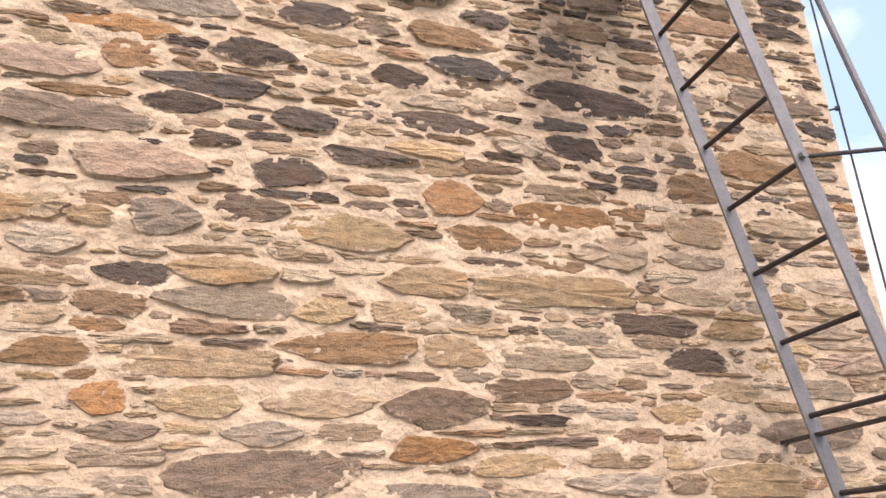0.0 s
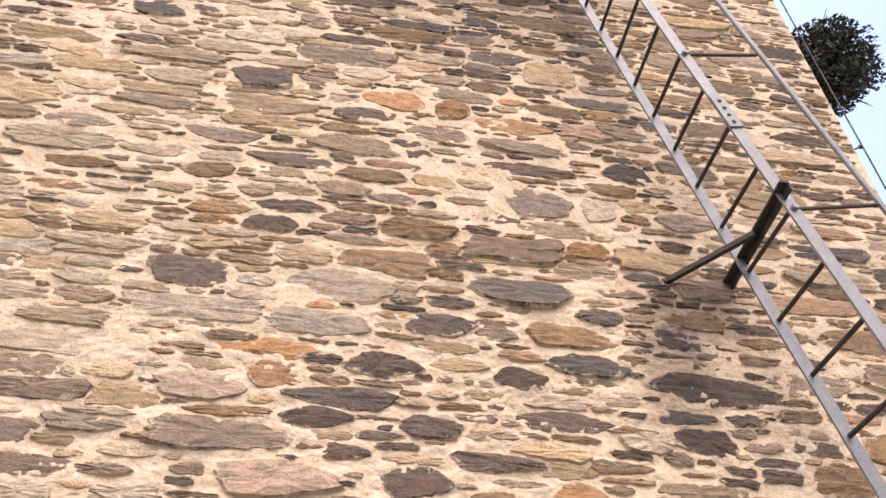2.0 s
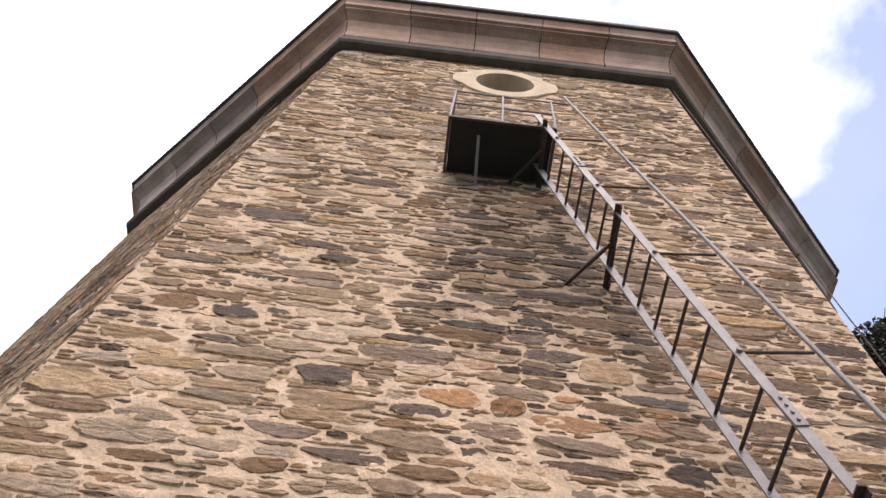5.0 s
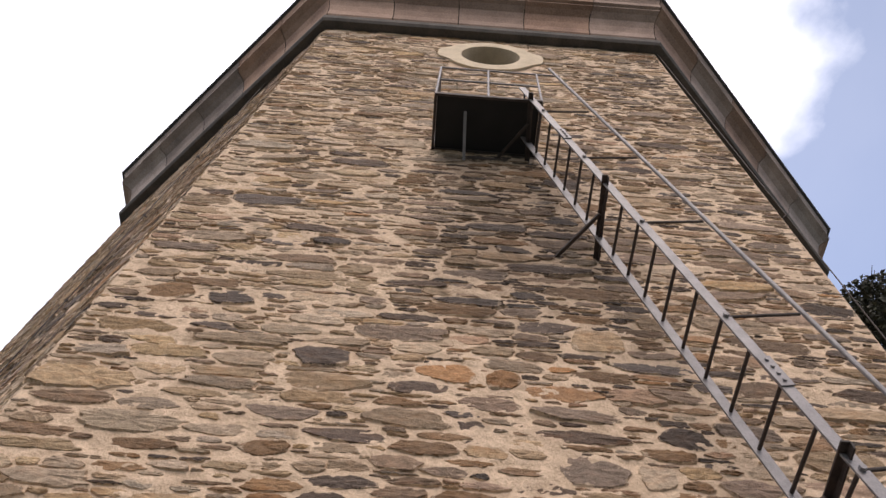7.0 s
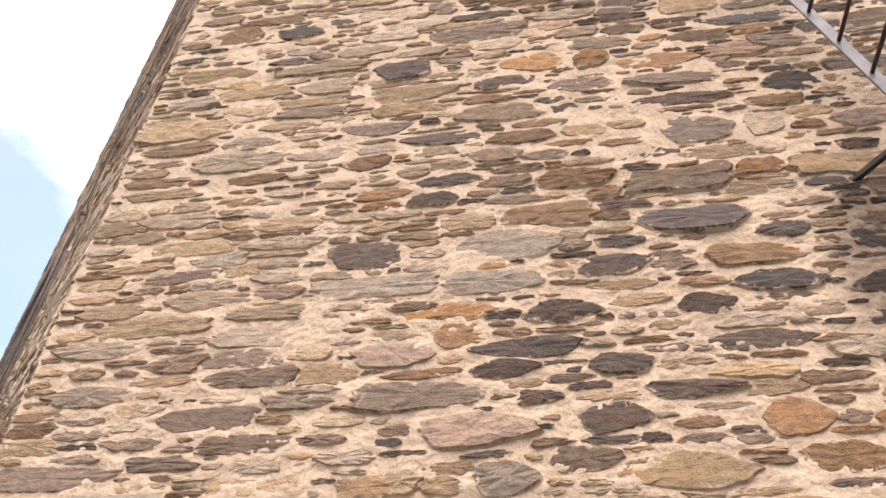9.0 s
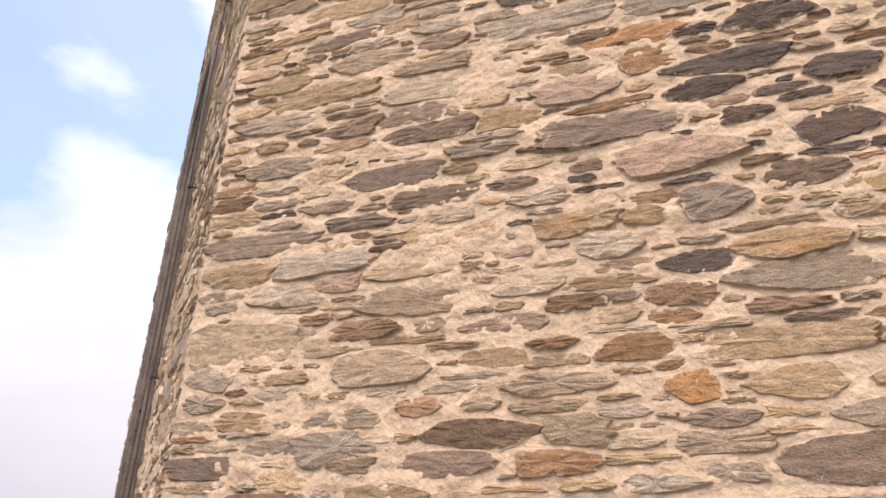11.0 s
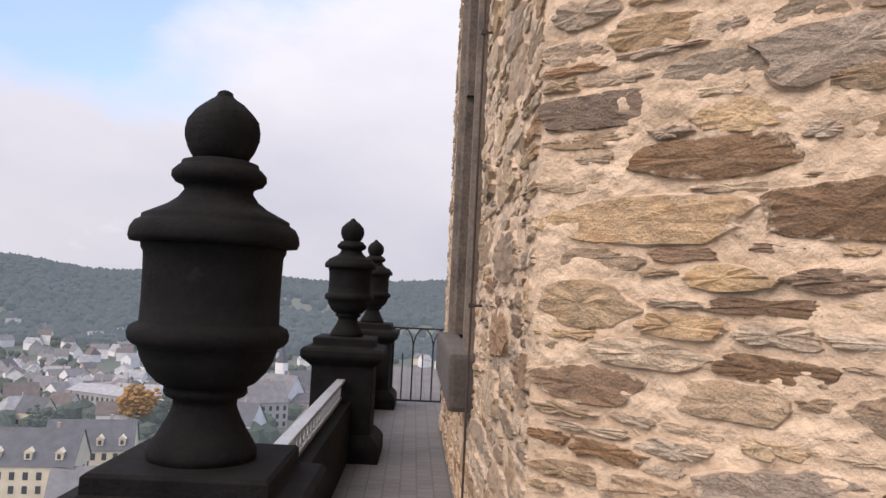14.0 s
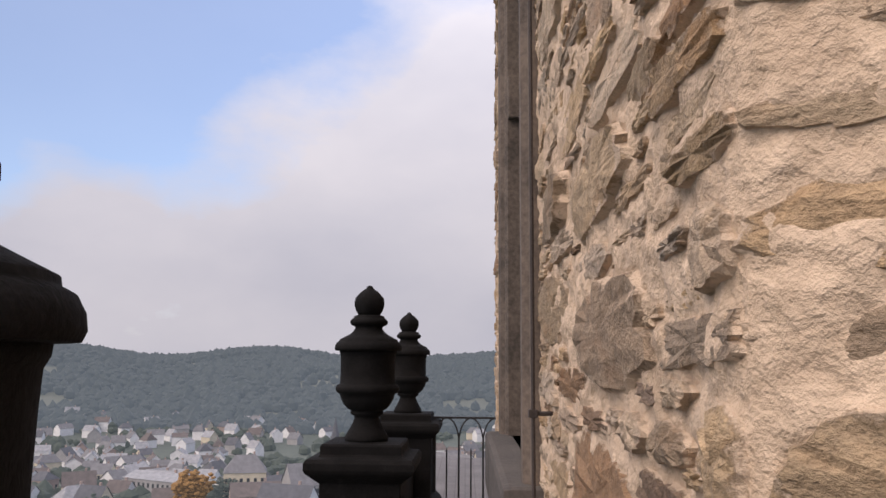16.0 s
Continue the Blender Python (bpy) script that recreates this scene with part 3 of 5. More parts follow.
# ---- railing between the pedestals ----
def terrace_railing(a, b, gap=0.27):
    a, b = Vector((*a, 0)), Vector((*b, 0))
    d = (b - a).normalized()
    a, b = a + d * gap, b - d * gap
    L = (b - a).length
    m = Matrix.Translation(a) @ Matrix.Rotation(math.atan2(d.y, d.x), 4, "Z")
    r = thing("terrace_railing", m, "grey painted metal railing between two stone pedestals", "railing", "terrace railings")
    z = 0.66
    bm = bmesh.new()
    box(bm, 0, L, -0.035, 0.035, z - 0.02, z, 0.004)
    part("handrail", bm, RAILPAINT, r)
    bm = bmesh.new()
    box(bm, 0, L, -0.012, 0.012, z - 0.17, z - 0.145, 0.002)
    part("middle_rail", bm, RAILPAINT, r)
    bm = bmesh.new()
    box(bm, -0.03, L + 0.03, -0.09, 0.09, 0.0, z - 0.18, 0.01)
    part("parapet", bm, BLACKSTONE, r, "soot-black stone parapet under the railing")
    n = max(4, round(L / 0.13))
    bm = bmesh.new()
    box(bm, -0.007, 0.007, -0.007, 0.007, z - 0.18, z - 0.01)
    first = part("baluster", bm, RAILPAINT, r)
    for i in range(1, n):
        o = first if i == 1 else new("baluster", first.data)
        o.parent = r
        o.location = (L * i / n, 0, 0)
    bm = bmesh.new()
    grid = [[bm.verts.new(((0.045 + 0.006 * math.cos(q)) * math.cos(p), 0.006 * math.sin(q), (0.045 + 0.006 * math.cos(q)) * math.sin(p))) for q in [math.pi * 2 * s / 6 for s in range(6)]] for p in [math.pi * 2 * s / 20 for s in range(20)]]
    for p in range(20):
        for q in range(6):
            bm.faces.new((grid[p][q], grid[(p + 1) % 20][q], grid[(p + 1) % 20][(q + 1) % 6], grid[p][(q + 1) % 6]))
    ring = part("ring_ornament", bm, RAILPAINT, r)
    for i in range(n):
        o = ring if i == 0 else new("ring_ornament", ring.data)
        o.parent = r
        o.location = (L * (i + 0.5) / n, 0, z - 0.085)


terrace_railing(URNS[0], URNS[1])
terrace_railing(URNS[1], URNS[2])


# ---- iron gate beside the last pedestal ----
def iron_gate():
    u3 = Vector((*URNS[2], 0))
    across = Vector((0.707, 0.707, 0))
    start = u3 + across * 0.27 + Vector((-0.707, 0.707, 0)) * 0.10
    m = Matrix.Translation(start) @ Matrix.Rotation(math.pi / 4, 4, "Z")
    g = thing("iron_gate", m, "black iron gate with pointed arches closing the walkway", "gate")
    W, Hh = 0.98, 0.95
    bm = bmesh.new()
    for x in (0.0, W):
        box(bm, x - 0.014, x + 0.014, -0.014, 0.014, 0.03, Hh, 0.002)
    box(bm, 0, W, -0.012, 0.012, Hh - 0.022, Hh, 0.002)
    box(bm, 0, W, -0.012, 0.012, 0.05, 0.072, 0.002)
    part("gate_frame", bm, BLACKIRON, g)
    n = 4
    s = W / n
    bm = bmesh.new()
    rod(bm, (0, 0, 0.06), (0, 0, Hh - 0.24), 0.010, 8)
    pk = part("picket", bm, BLACKIRON, g)
    for i in range(n + 1):
        if i in (0, n):
            continue
        o = pk if i == 1 else new("picket", pk.data)
        o.parent = g
        o.location = (s * i, 0, 0)
    bm = bmesh.new()
    rod(bm, (0, 0, 0.06), (0, 0, Hh - 0.34), 0.008, 8)
    rod(bm, (0, 0, Hh - 0.345), (0, 0, Hh - 0.31), 0.010, 8, 0.002)
    sp = part("short_picket", bm, BLACKIRON, g)
    for i in range(n):
        o = sp if i == 0 else new("short_picket", sp.data)
        o.parent = g
        o.location = (s * (i + 0.5), 0, 0)
    bm = bmesh.new()
    pts = []
    for k in range(17):
        a = math.pi / 2 * (k if k <= 8 else 16 - k) / 8
        pts.append(((s / 2) * (1 - math.cos(a)) if k <= 8 else s - (s / 2) * (1 - math.cos(a)), 0, Hh - 0.26 + 0.245 * math.sin(a)))
    tube(bm, pts, 0.008)
    ar = part("arch", bm, BLACKIRON, g)
    for i in range(n):
        o = ar if i == 0 else new("arch", ar.data)
        o.parent = g
        o.location = (s * i, 0, 0)
    for z in (0.10, Hh - 0.08):
        bm = bmesh.new()
        box(bm, -0.07, 0.0, -0.01, 0.01, z, z + 0.03)
        part("hinge", bm, BLACKIRON, g)


iron_gate()


# ---- steep ladder up the front wall ----
def ladder_x(z):
    return 1.81 - 0.228 * (z - 3.766)


IN_Y, OUT_Y, LZ0, LZ1 = -0.24, -0.74, 0.0, 10.45


def wall_ladder():
    g = thing("wall_ladder", Matrix.Identity(4), "steep grey steel ladder with rusty rungs bolted to the tower wall", "ladder")
    for y in (IN_Y, OUT_Y):
        bm = bmesh.new()
        bar(bm, (ladder_x(LZ0), y, LZ0), (ladder_x(LZ1), y, LZ1), 0.014, 0.075, up=(1, 0, 0), bevel=0.003)
        part("stile", bm, STEEL, g)
    bm = bmesh.new()
    rod(bm, (0, IN_Y, 0), (0, OUT_Y, 0), 0.0125, 10)
    r0 = part("rung", bm, RUST, g, "rusty round rung")
    zs = [3.766 + 0.327 * i for i in range(-11, 21)]
    for i, z in enumerate(zs):
        o = r0 if i == 0 else new("rung", r0.data)
        o.parent = g
        o.location = (ladder_x(z), 0, z)
    for z in (2.05, 4.52, 7.72, 10.0):
        x = ladder_x(z)
        bm = bmesh.new()
        bar(bm, (x + 0.02, 0.05, z), (x - 0.03, OUT_Y - 0.08, z), 0.045, 0.012)
        if z > 3:
            bar(bm, (x + 0.045, 0.05, z - 0.025), (x - 0.005, OUT_Y - 0.08, z - 0.025), 0.010, 0.05)
        part("bracket", bm, RUST, g, "dark angle-iron wall bracket")
        if z < 3:
            continue
        bm = bmesh.new()
        bar(bm, (x - 0.38, 0.05, z - 0.02), (x - 0.02, OUT_Y + 0.28, z - 0.02), 0.03, 0.03)
        part("brace", bm, RUST, g, "dark diagonal brace")
    for z in (5.15, 8.9):
        bm = bmesh.new()
        a = (ladder_x(z - 0.13), OUT_Y - 0.012, z - 0.13)
        b = (ladder_x(z + 0.13), OUT_Y - 0.012, z + 0.13)
        bar(bm, a, b, 0.012, 0.085, up=(1, 0, 0), bevel=0.002)
        p = part("splice_plate", bm, STEEL, g)
        for k in range(4):
            zz = z - 0.09 + 0.06 * k
            bm = bmesh.new()
            rod(bm, (ladder_x(zz), OUT_Y - 0.03, zz), (ladder_x(zz), OUT_Y - 0.015, zz), 0.012, 6)
            o = part("bolt", bm, STEEL, p)
    # handrail on struts
    bm = bmesh.new()
    rod(bm, (ladder_x(0.9) + 0.50, OUT_Y, 0.98), (ladder_x(11.3) + 0.58, OUT_Y, 11.4), 0.017, 10)
    part("handrail", bm, STEEL, g)
    for z in (3.13, 4.41, 5.70, 6.99, 8.30, 9.60):
        bm = bmesh.new()
        rod(bm, (ladder_x(z), OUT_Y, z), (ladder_x(z) + 0.50, OUT_Y, z + 0.11), 0.011, 8)
        part("strut", bm, RUST, g, "rusty horizontal strut")
        bm = bmesh.new()
        rod(bm, (ladder_x(z), OUT_Y - 0.03, z), (ladder_x(z), OUT_Y + 0.02, z), 0.018, 6)
        part("bolt", bm, STEEL, g)


wall_ladder()


# ---- platform under the oval window ----
def wall_platform():
    g = thing("wall_platform", Matrix.Identity(4), "small steel platform with black deck and railing high on the tower", "platform")
    x0, x1, y1, z = -0.70, 0.51, -0.68, 10.15
    bm = bmesh.new()
    box(bm, x0 + 0.02, x1 - 0.02, y1 + 0.02, 0.05, z, z + 0.02)
    part("deck", bm, PLATE, g, "black deck plate")
    for a, b in (((x0, y1, z), (x1, y1, z)), ((x0, y1, z), (x0, 0.05, z)), ((x1, y1, z), (x1, 0.05, z)), ((x0, -0.02, z), (x1, -0.02, z))):
        bm = bmesh.new()
        bar(bm, a, b, 0.03, 0.06)
        part("edge_angle", bm, RUST, g, "rusty steel edge angle")
    bm = bmesh.new()
    bar(bm, (-0.35, y1 + 0.18, z - 0.01), (-0.32, 0.04, 9.85), 0.035, 0.035)
    part("support_strut", bm, STEEL, g, "pale steel support strut")
    zr = z + 1.15
    for x, y in ((x0, y1), (-0.10, y1), (x1, y1), (x0, -0.02)):
        bm = bmesh.new()
        rod(bm, (x, y, z), (x, y, zr), 0.014, 8)
        part("rail_post", bm, STEEL, g)
    for zz in (zr, z + 0.6):
        bm = bmesh.new()
        rod(bm, (x0, y1, zz), (x1 + (0.3 if zz == zr else 0), y1, zz), 0.013, 8)
        rod(bm, (x0, y1, zz), (x0, 0.02, zz), 0.013, 8)
        part("guard_rail", bm, STEEL, g)


wall_platform()


# ---- oval window with pale surround ----
def oval_window():
    g = thing("window_1", Matrix.Identity(4), "round-arched window with pale dressed stone surround", "window", kind="structure")
    bm = bmesh.new()
    rim = [(x, z) for x, z in OVAL]
    n = len(rim)
    cz = 14.72
    out = []
    for x, z in rim:
        a = math.atan2(z - cz, x)
        r = 0.27 if abs(math.sin(a)) > 0.45 else 0.40
        out.append((x * (1 + r / 0.5), cz + (z - cz) * (1 + 0.27 / 0.62)))
    rings = [[bm.verts.new((x, -0.005, z)) for x, z in out], [bm.verts.new((x, -0.045, z)) for x, z in out], [bm.verts.new((x, -0.045, z)) for x, z in rim], [bm.verts.new((x * 0.985, 0.30, cz + (z - cz) * 0.985)) for x, z in rim]]
    for a, b in zip(rings, rings[1:]):
        for i in range(n):
            bm.faces.new((a[i], b[i], b[(i + 1) % n], a[(i + 1) % n]))
    part("window_surround", bm, PALE, g)
    bm = bmesh.new()
    bm.faces.new([bm.verts.new((x * 0.98, 0.32, cz + (z - cz) * 0.98)) for x, z in rim])
    part("pane", bm, GLASS, g)
    bm = bmesh.new()
    box(bm, -0.02, 0.02, 0.28, 0.33, cz - 0.6, cz + 0.6)
    box(bm, -0.49, 0.49, 0.28, 0.33, cz - 0.02, cz + 0.02)
    part("window_frame", bm, RUST, g)


oval_window()


# ---- tall window of the left facet ----
def tall_window():
    g = thing("window_2", LEFT, "tall stone-framed window with weathered grey surround and dark sill", "window", kind="structure")
    P = 0.07
    prof = [(0.0, 0.40), (0.0, -0.02), (0.03, -0.035), (0.06, -0.035), (0.08, -P + 0.01), (0.11, -P), (0.19, -P), (0.21, -P + 0.025), (0.24, -P + 0.03), (0.24, 0.02)]
    cx, r = (WX0 + WX1) / 2, (WX1 - WX0) / 2
    spring = WZ1 - r
    runs = {"jamb": [[((1, 0), (WX1, WZ0 + (spring - WZ0) * i / 4)) for i in range(5)], [((-1, 0), (WX0, WZ0 + (spring - WZ0) * i / 4)) for i in range(5)]],
            "arch": [[((math.cos(a), math.sin(a)), (cx + r * math.cos(a), spring + r * math.sin(a))) for a in [math.pi * i / 20 for i in range(21)]]]}
    for nm, many in runs.items():
        for run in many:
            bm = bmesh.new()
            cols = [[bm.verts.new((px + o * nx, y, pz + o * nz)) for o, y in prof] for (nx, nz), (px, pz) in run]
            for a, b in zip(cols, cols[1:]):
                for i in range(len(prof) - 1):
                    bm.faces.new((a[i], a[i + 1], b[i + 1], b[i]))
            bm.faces.new(cols[0])
            bm.faces.new(cols[-1])
            bmesh.ops.recalc_face_normals(bm, faces=bm.faces)
            part(nm, bm, FRAME_STONE, g, "moulded stone " + nm)
    bm = bmesh.new()
    box(bm, WX0 - 0.30, WX1 + 0.30, -0.15, 0.40, WZ0 - 0.32, WZ0, 0.03)
    part("window_sill", bm, SOOT, g, "dark weathered projecting sill")
    bm = bmesh.new()
    bm.faces.new([bm.verts.new((x, 0.37, z)) for x, z in TALL])
    part("pane", bm, GLASS, g)
    bm = bmesh.new()
    box(bm, WX0 - 0.002, WX0 + 0.05, -0.02, 0.36, 2.98, 3.25, 0.01)
    part("transom_stop", bm, FRAME_STONE, g, "pale stone block in the reveal")
    for zz in (2.2, 3.2, 4.4):
        bm = bmesh.new()
        box(bm, WX0, WX1, 0.30, 0.36, zz, zz + 0.06)
        part("window_bar", bm, RUST, g)


tall_window()


# ---- lightning conductors ----
def conductor(name, m, pts, r, clips, label):
    g = thing(name, m, label, "cable")
    bm = bmesh.new()
    tube(bm, pts, r, 8)
    part("cable", bm, RUST, g)
    for p in clips:
        bm = bmesh.new()
        rod(bm, (p[0], p[1] - 0.01, p[2]), (p[0], 0.03, p[2]), 0.007, 6)
        box(bm, p[0] - 0.014, p[0] + 0.014, p[1] - 0.014, p[1] + 0.014, p[2] - 0.012, p[2] + 0.012, 0.003)
        part("clip", bm, RUST, g)


CX = HALF - 1.62
conductor("lightning_cable", LEFT, [(CX + 0.01, -0.07, 0.0), (CX, -0.07, 4.0), (CX + 0.02, -0.07, 9.0), (CX, -0.07, TOP)], 0.006, [(CX, -0.07, z) for z in (1.35, 2.75, 4.2, 6.0, 8.0, 10.0, 12.0, 14.0)], "thin dark lightning cable clipped to the tower wall")
RX = -HALF + 0.03
conductor("lightning_cable", facet(1), [(RX, -0.05, 0.0), (RX, -0.06, 6.0), (RX, -0.045, TOP)], 0.006, [(RX, -0.05, z) for z in (2.0, 4.0, 6.0, 9.0, 12.0)], "thin lightning cable running down beside the corner")


# ---- bush rooted in the wall ----
def wall_bush():
    rng = random.Random(5)
    c = Vector((3.98, 0.70, 8.22))
    g = thing("wall_bush", Matrix.Translation((3.85, 0.85, 8.2)), "dark leafy bush rooted in a joint of the tower wall", "bush")
    bm = bmesh.new()
    for i in range(26):
        d = Vector((rng.uniform(-0.3, 1), rng.uniform(-1, 0.4), rng.uniform(-0.8, 1))).normalized()
        tip = c - Vector((3.85, 0.85, 8.2)) + d * rng.uniform(0.3, 0.6)
        rod(bm, (0, 0, 0), tip, 0.012, 5, 0.003)
    part("branchwork", bm, TWIG, g)
    vs, fs = [], []
    for i in range(6500):
        d = Vector((rng.gauss(0, 1), rng.gauss(0, 1), rng.gauss(0, 1))).normalized()
        rad = 0.56 * (rng.random() ** 0.45) * (0.86 + 0.22 * noise.noise(d * 2.5))
        p = c - Vector((3.85, 0.85, 8.2)) + Vector((d.x * rad, d.y * rad, d.z * rad * 1.05))
        q = Matrix.Rotation(rng.uniform(0, 6.28), 3, Vector((rng.gauss(0, 1), rng.gauss(0, 1), rng.gauss(0, 1))).normalized())
        s = rng.uniform(0.018, 0.040)
        k = len(vs)
        for v in ((-s, 0, 0), (0, -s * 0.5, s * 0.2), (s, 0, 0), (0, s * 0.5, s * 0.2)):
            vs.append(p + q @ Vector(v))
        fs.append((k, k + 1, k + 2, k + 3))
    me = bpy.data.meshes.new("foliage")
    me.from_pydata(vs, [], fs)
    me.materials.append(LEAF)
    o = new("foliage", me)
    o.parent = g
    tagged(o, "small dark leaves", kind="stuff")


wall_bush()

# ---- land, hills and town below the tower ----
def land_height(x, y):
    r = math.hypot(x, y)
    az = math.atan2(-x, y)           # 0 straight ahead, positive to the left
    valley = -51 - 22 * min(1, max(0, (r - 190) / 520))
    rise = min(1, max(0, (r - 520) / 1100))
    rise = rise * rise * (3 - 2 * rise)
    lean = min(1, max(0, (math.degrees(az) - 46) / 30))
    crest = 0 + 12 * lean * lean * (3 - 2 * lean) + 8 * math.cos((math.degrees(az) - 58) * math.pi / 8) * min(1, max(0, (82 - abs(math.degrees(az) - 5)) / 15)) + 2.0 * math.sin(31 * az)
    h = valley + rise * (crest - valley)
    h += 7 * noise.noise(Vector((x / 260, y / 260, 0.3))) * min(1, r / 400)
    if r > 1700:
        h -= (r - 1700) * 0.03
    return h


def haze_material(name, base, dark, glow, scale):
    """Far country in blue autumn air: the haze is painted in as dim emission."""
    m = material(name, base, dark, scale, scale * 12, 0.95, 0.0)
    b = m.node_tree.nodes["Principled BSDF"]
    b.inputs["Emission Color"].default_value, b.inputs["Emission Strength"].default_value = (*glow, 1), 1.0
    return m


# Third colour: bluish haze over hills and valley, put in as emission.
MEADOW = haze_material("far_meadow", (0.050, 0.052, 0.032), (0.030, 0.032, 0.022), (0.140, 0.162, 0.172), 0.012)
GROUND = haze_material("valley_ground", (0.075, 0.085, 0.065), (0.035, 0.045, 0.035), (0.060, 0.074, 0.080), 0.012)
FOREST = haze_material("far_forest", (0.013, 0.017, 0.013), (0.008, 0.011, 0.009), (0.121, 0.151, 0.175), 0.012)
# Walls, roofs, panes and leaves also glow faintly as painted haze; none is lit.
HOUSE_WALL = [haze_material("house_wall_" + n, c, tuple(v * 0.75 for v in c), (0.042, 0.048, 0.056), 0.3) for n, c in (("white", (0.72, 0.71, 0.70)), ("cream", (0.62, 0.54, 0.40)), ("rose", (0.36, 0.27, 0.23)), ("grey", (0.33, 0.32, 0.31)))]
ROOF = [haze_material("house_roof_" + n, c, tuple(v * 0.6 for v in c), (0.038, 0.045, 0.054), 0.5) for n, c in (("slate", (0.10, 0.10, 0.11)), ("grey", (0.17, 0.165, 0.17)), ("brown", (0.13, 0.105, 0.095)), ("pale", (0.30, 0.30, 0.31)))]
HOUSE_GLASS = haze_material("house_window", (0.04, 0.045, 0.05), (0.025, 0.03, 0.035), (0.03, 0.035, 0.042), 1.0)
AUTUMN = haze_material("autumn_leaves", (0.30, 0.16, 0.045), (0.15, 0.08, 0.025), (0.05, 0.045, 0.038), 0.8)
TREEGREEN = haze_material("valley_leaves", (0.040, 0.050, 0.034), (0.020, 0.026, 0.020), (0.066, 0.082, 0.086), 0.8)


def clearing(x, y):
    return 800 < math.hypot(x, y) < 1560 and noise.noise(Vector((x / 190, y / 190, 4.0))) < -0.24


def build_ground():
    vs, fs = [], []
    radii = [0, 20, 45, 80, 120, 160, 200, 250, 300, 360, 430, 510, 600, 700, 800, 900, 1000, 1100, 1200, 1300, 1400, 1500, 1600, 1700, 2000, 2600, 3500, 4700]
    n = 160
    vs.append((0, 0, -51))
    for r in radii[1:]:
        for i in range(n):
            a = 2 * math.pi * i / n
            x, y = r * math.cos(a), r * math.sin(a)
            vs.append((x, y, land_height(x, y)))
    for i in range(n):
        fs.append((0, 1 + i, 1 + (i + 1) % n))
    for k in range(len(radii) - 2):
        for i in range(n):
            a, b = 1 + k * n + i, 1 + k * n + (i + 1) % n
            fs.append((a, a + n, b + n, b))
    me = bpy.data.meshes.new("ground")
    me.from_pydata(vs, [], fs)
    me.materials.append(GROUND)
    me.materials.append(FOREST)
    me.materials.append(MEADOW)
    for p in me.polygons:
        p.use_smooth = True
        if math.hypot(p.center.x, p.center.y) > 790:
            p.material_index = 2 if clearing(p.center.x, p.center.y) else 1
    g = new("ground", me)
    tagged(g, "valley floor with meadows rising to wooded hills", "ground", kind="structure")


build_ground()


def polar(az_deg, r):
    a = radians(az_deg)
    return -math.sin(a) * r, math.cos(a) * r


def clump_mesh(rng, pts, size, squash):
    """Many small ragged crowns in one mesh."""
    base = [Vector((0, 0, 1))] + [Vector((math.cos(t) * math.cos(e), math.sin(t) * math.cos(e), math.sin(e))) for e in (0.55, -0.15) for t in [2 * math.pi * i / 6 for i in range(6)]] + [Vector((0, 0, -0.7))]
    faces = [(0, 1 + i, 1 + (i + 1) % 6) for i in range(6)]
    faces += [(1 + i, 7 + i, 7 + (i + 1) % 6, 1 + (i + 1) % 6) for i in range(6)]
    faces += [(7 + i, 13, 7 + (i + 1) % 6) for i in range(6)]
    vs, fs = [], []
    for p in pts:
        s = size * rng.uniform(0.6, 1.35)
        k = len(vs)
        tall = squash * rng.uniform(0.8, 1.3)
        for b in base:
            j = s * rng.uniform(0.75, 1.2)
            vs.append((p[0] + b.x * j, p[1] + b.y * j, p[2] + b.z * j * tall))
        fs += [tuple(k + i for i in f) for f in faces]
    return vs, fs


def forest():
    rng = random.Random(11)
    pts = []
    while len(pts) < 26000:
        az = rng.uniform(8, 92)
        r = math.sqrt(rng.uniform(740 ** 2, 1720 ** 2)) if rng.random() > 0.12 else rng.uniform(1500, 1700)
        x, y = polar(az, r)
        if clearing(x, y) and rng.random() < 0.93:
            continue
        pts.append((x, y, land_height(x, y) + 3.5))
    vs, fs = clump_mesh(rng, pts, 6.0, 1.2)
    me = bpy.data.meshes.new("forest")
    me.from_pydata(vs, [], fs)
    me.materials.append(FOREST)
    tagged(new("forest", me), "green woods covering the far hillsides, blued by painted haze", "forest", kind="stuff")
    pts = []
    while len(pts) < 1500:
        az, r = rng.uniform(15, 90), rng.uniform(200, 760)
        x, y = polar(az, r)
        if noise.noise(Vector((x / 60, y / 60, 9.0))) < 0.02:
            continue
        pts.append((x, y, land_height(x, y) + 2.5))
    vs, fs = clump_mesh(rng, pts, 4.0, 1.0)
    me = bpy.data.meshes.new("valley_trees")
    me.from_pydata(vs, [], fs)
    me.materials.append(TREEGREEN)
    tagged(new("valley_trees", me), "low trees and hedges between the houses", "trees", kind="stuff")


forest()


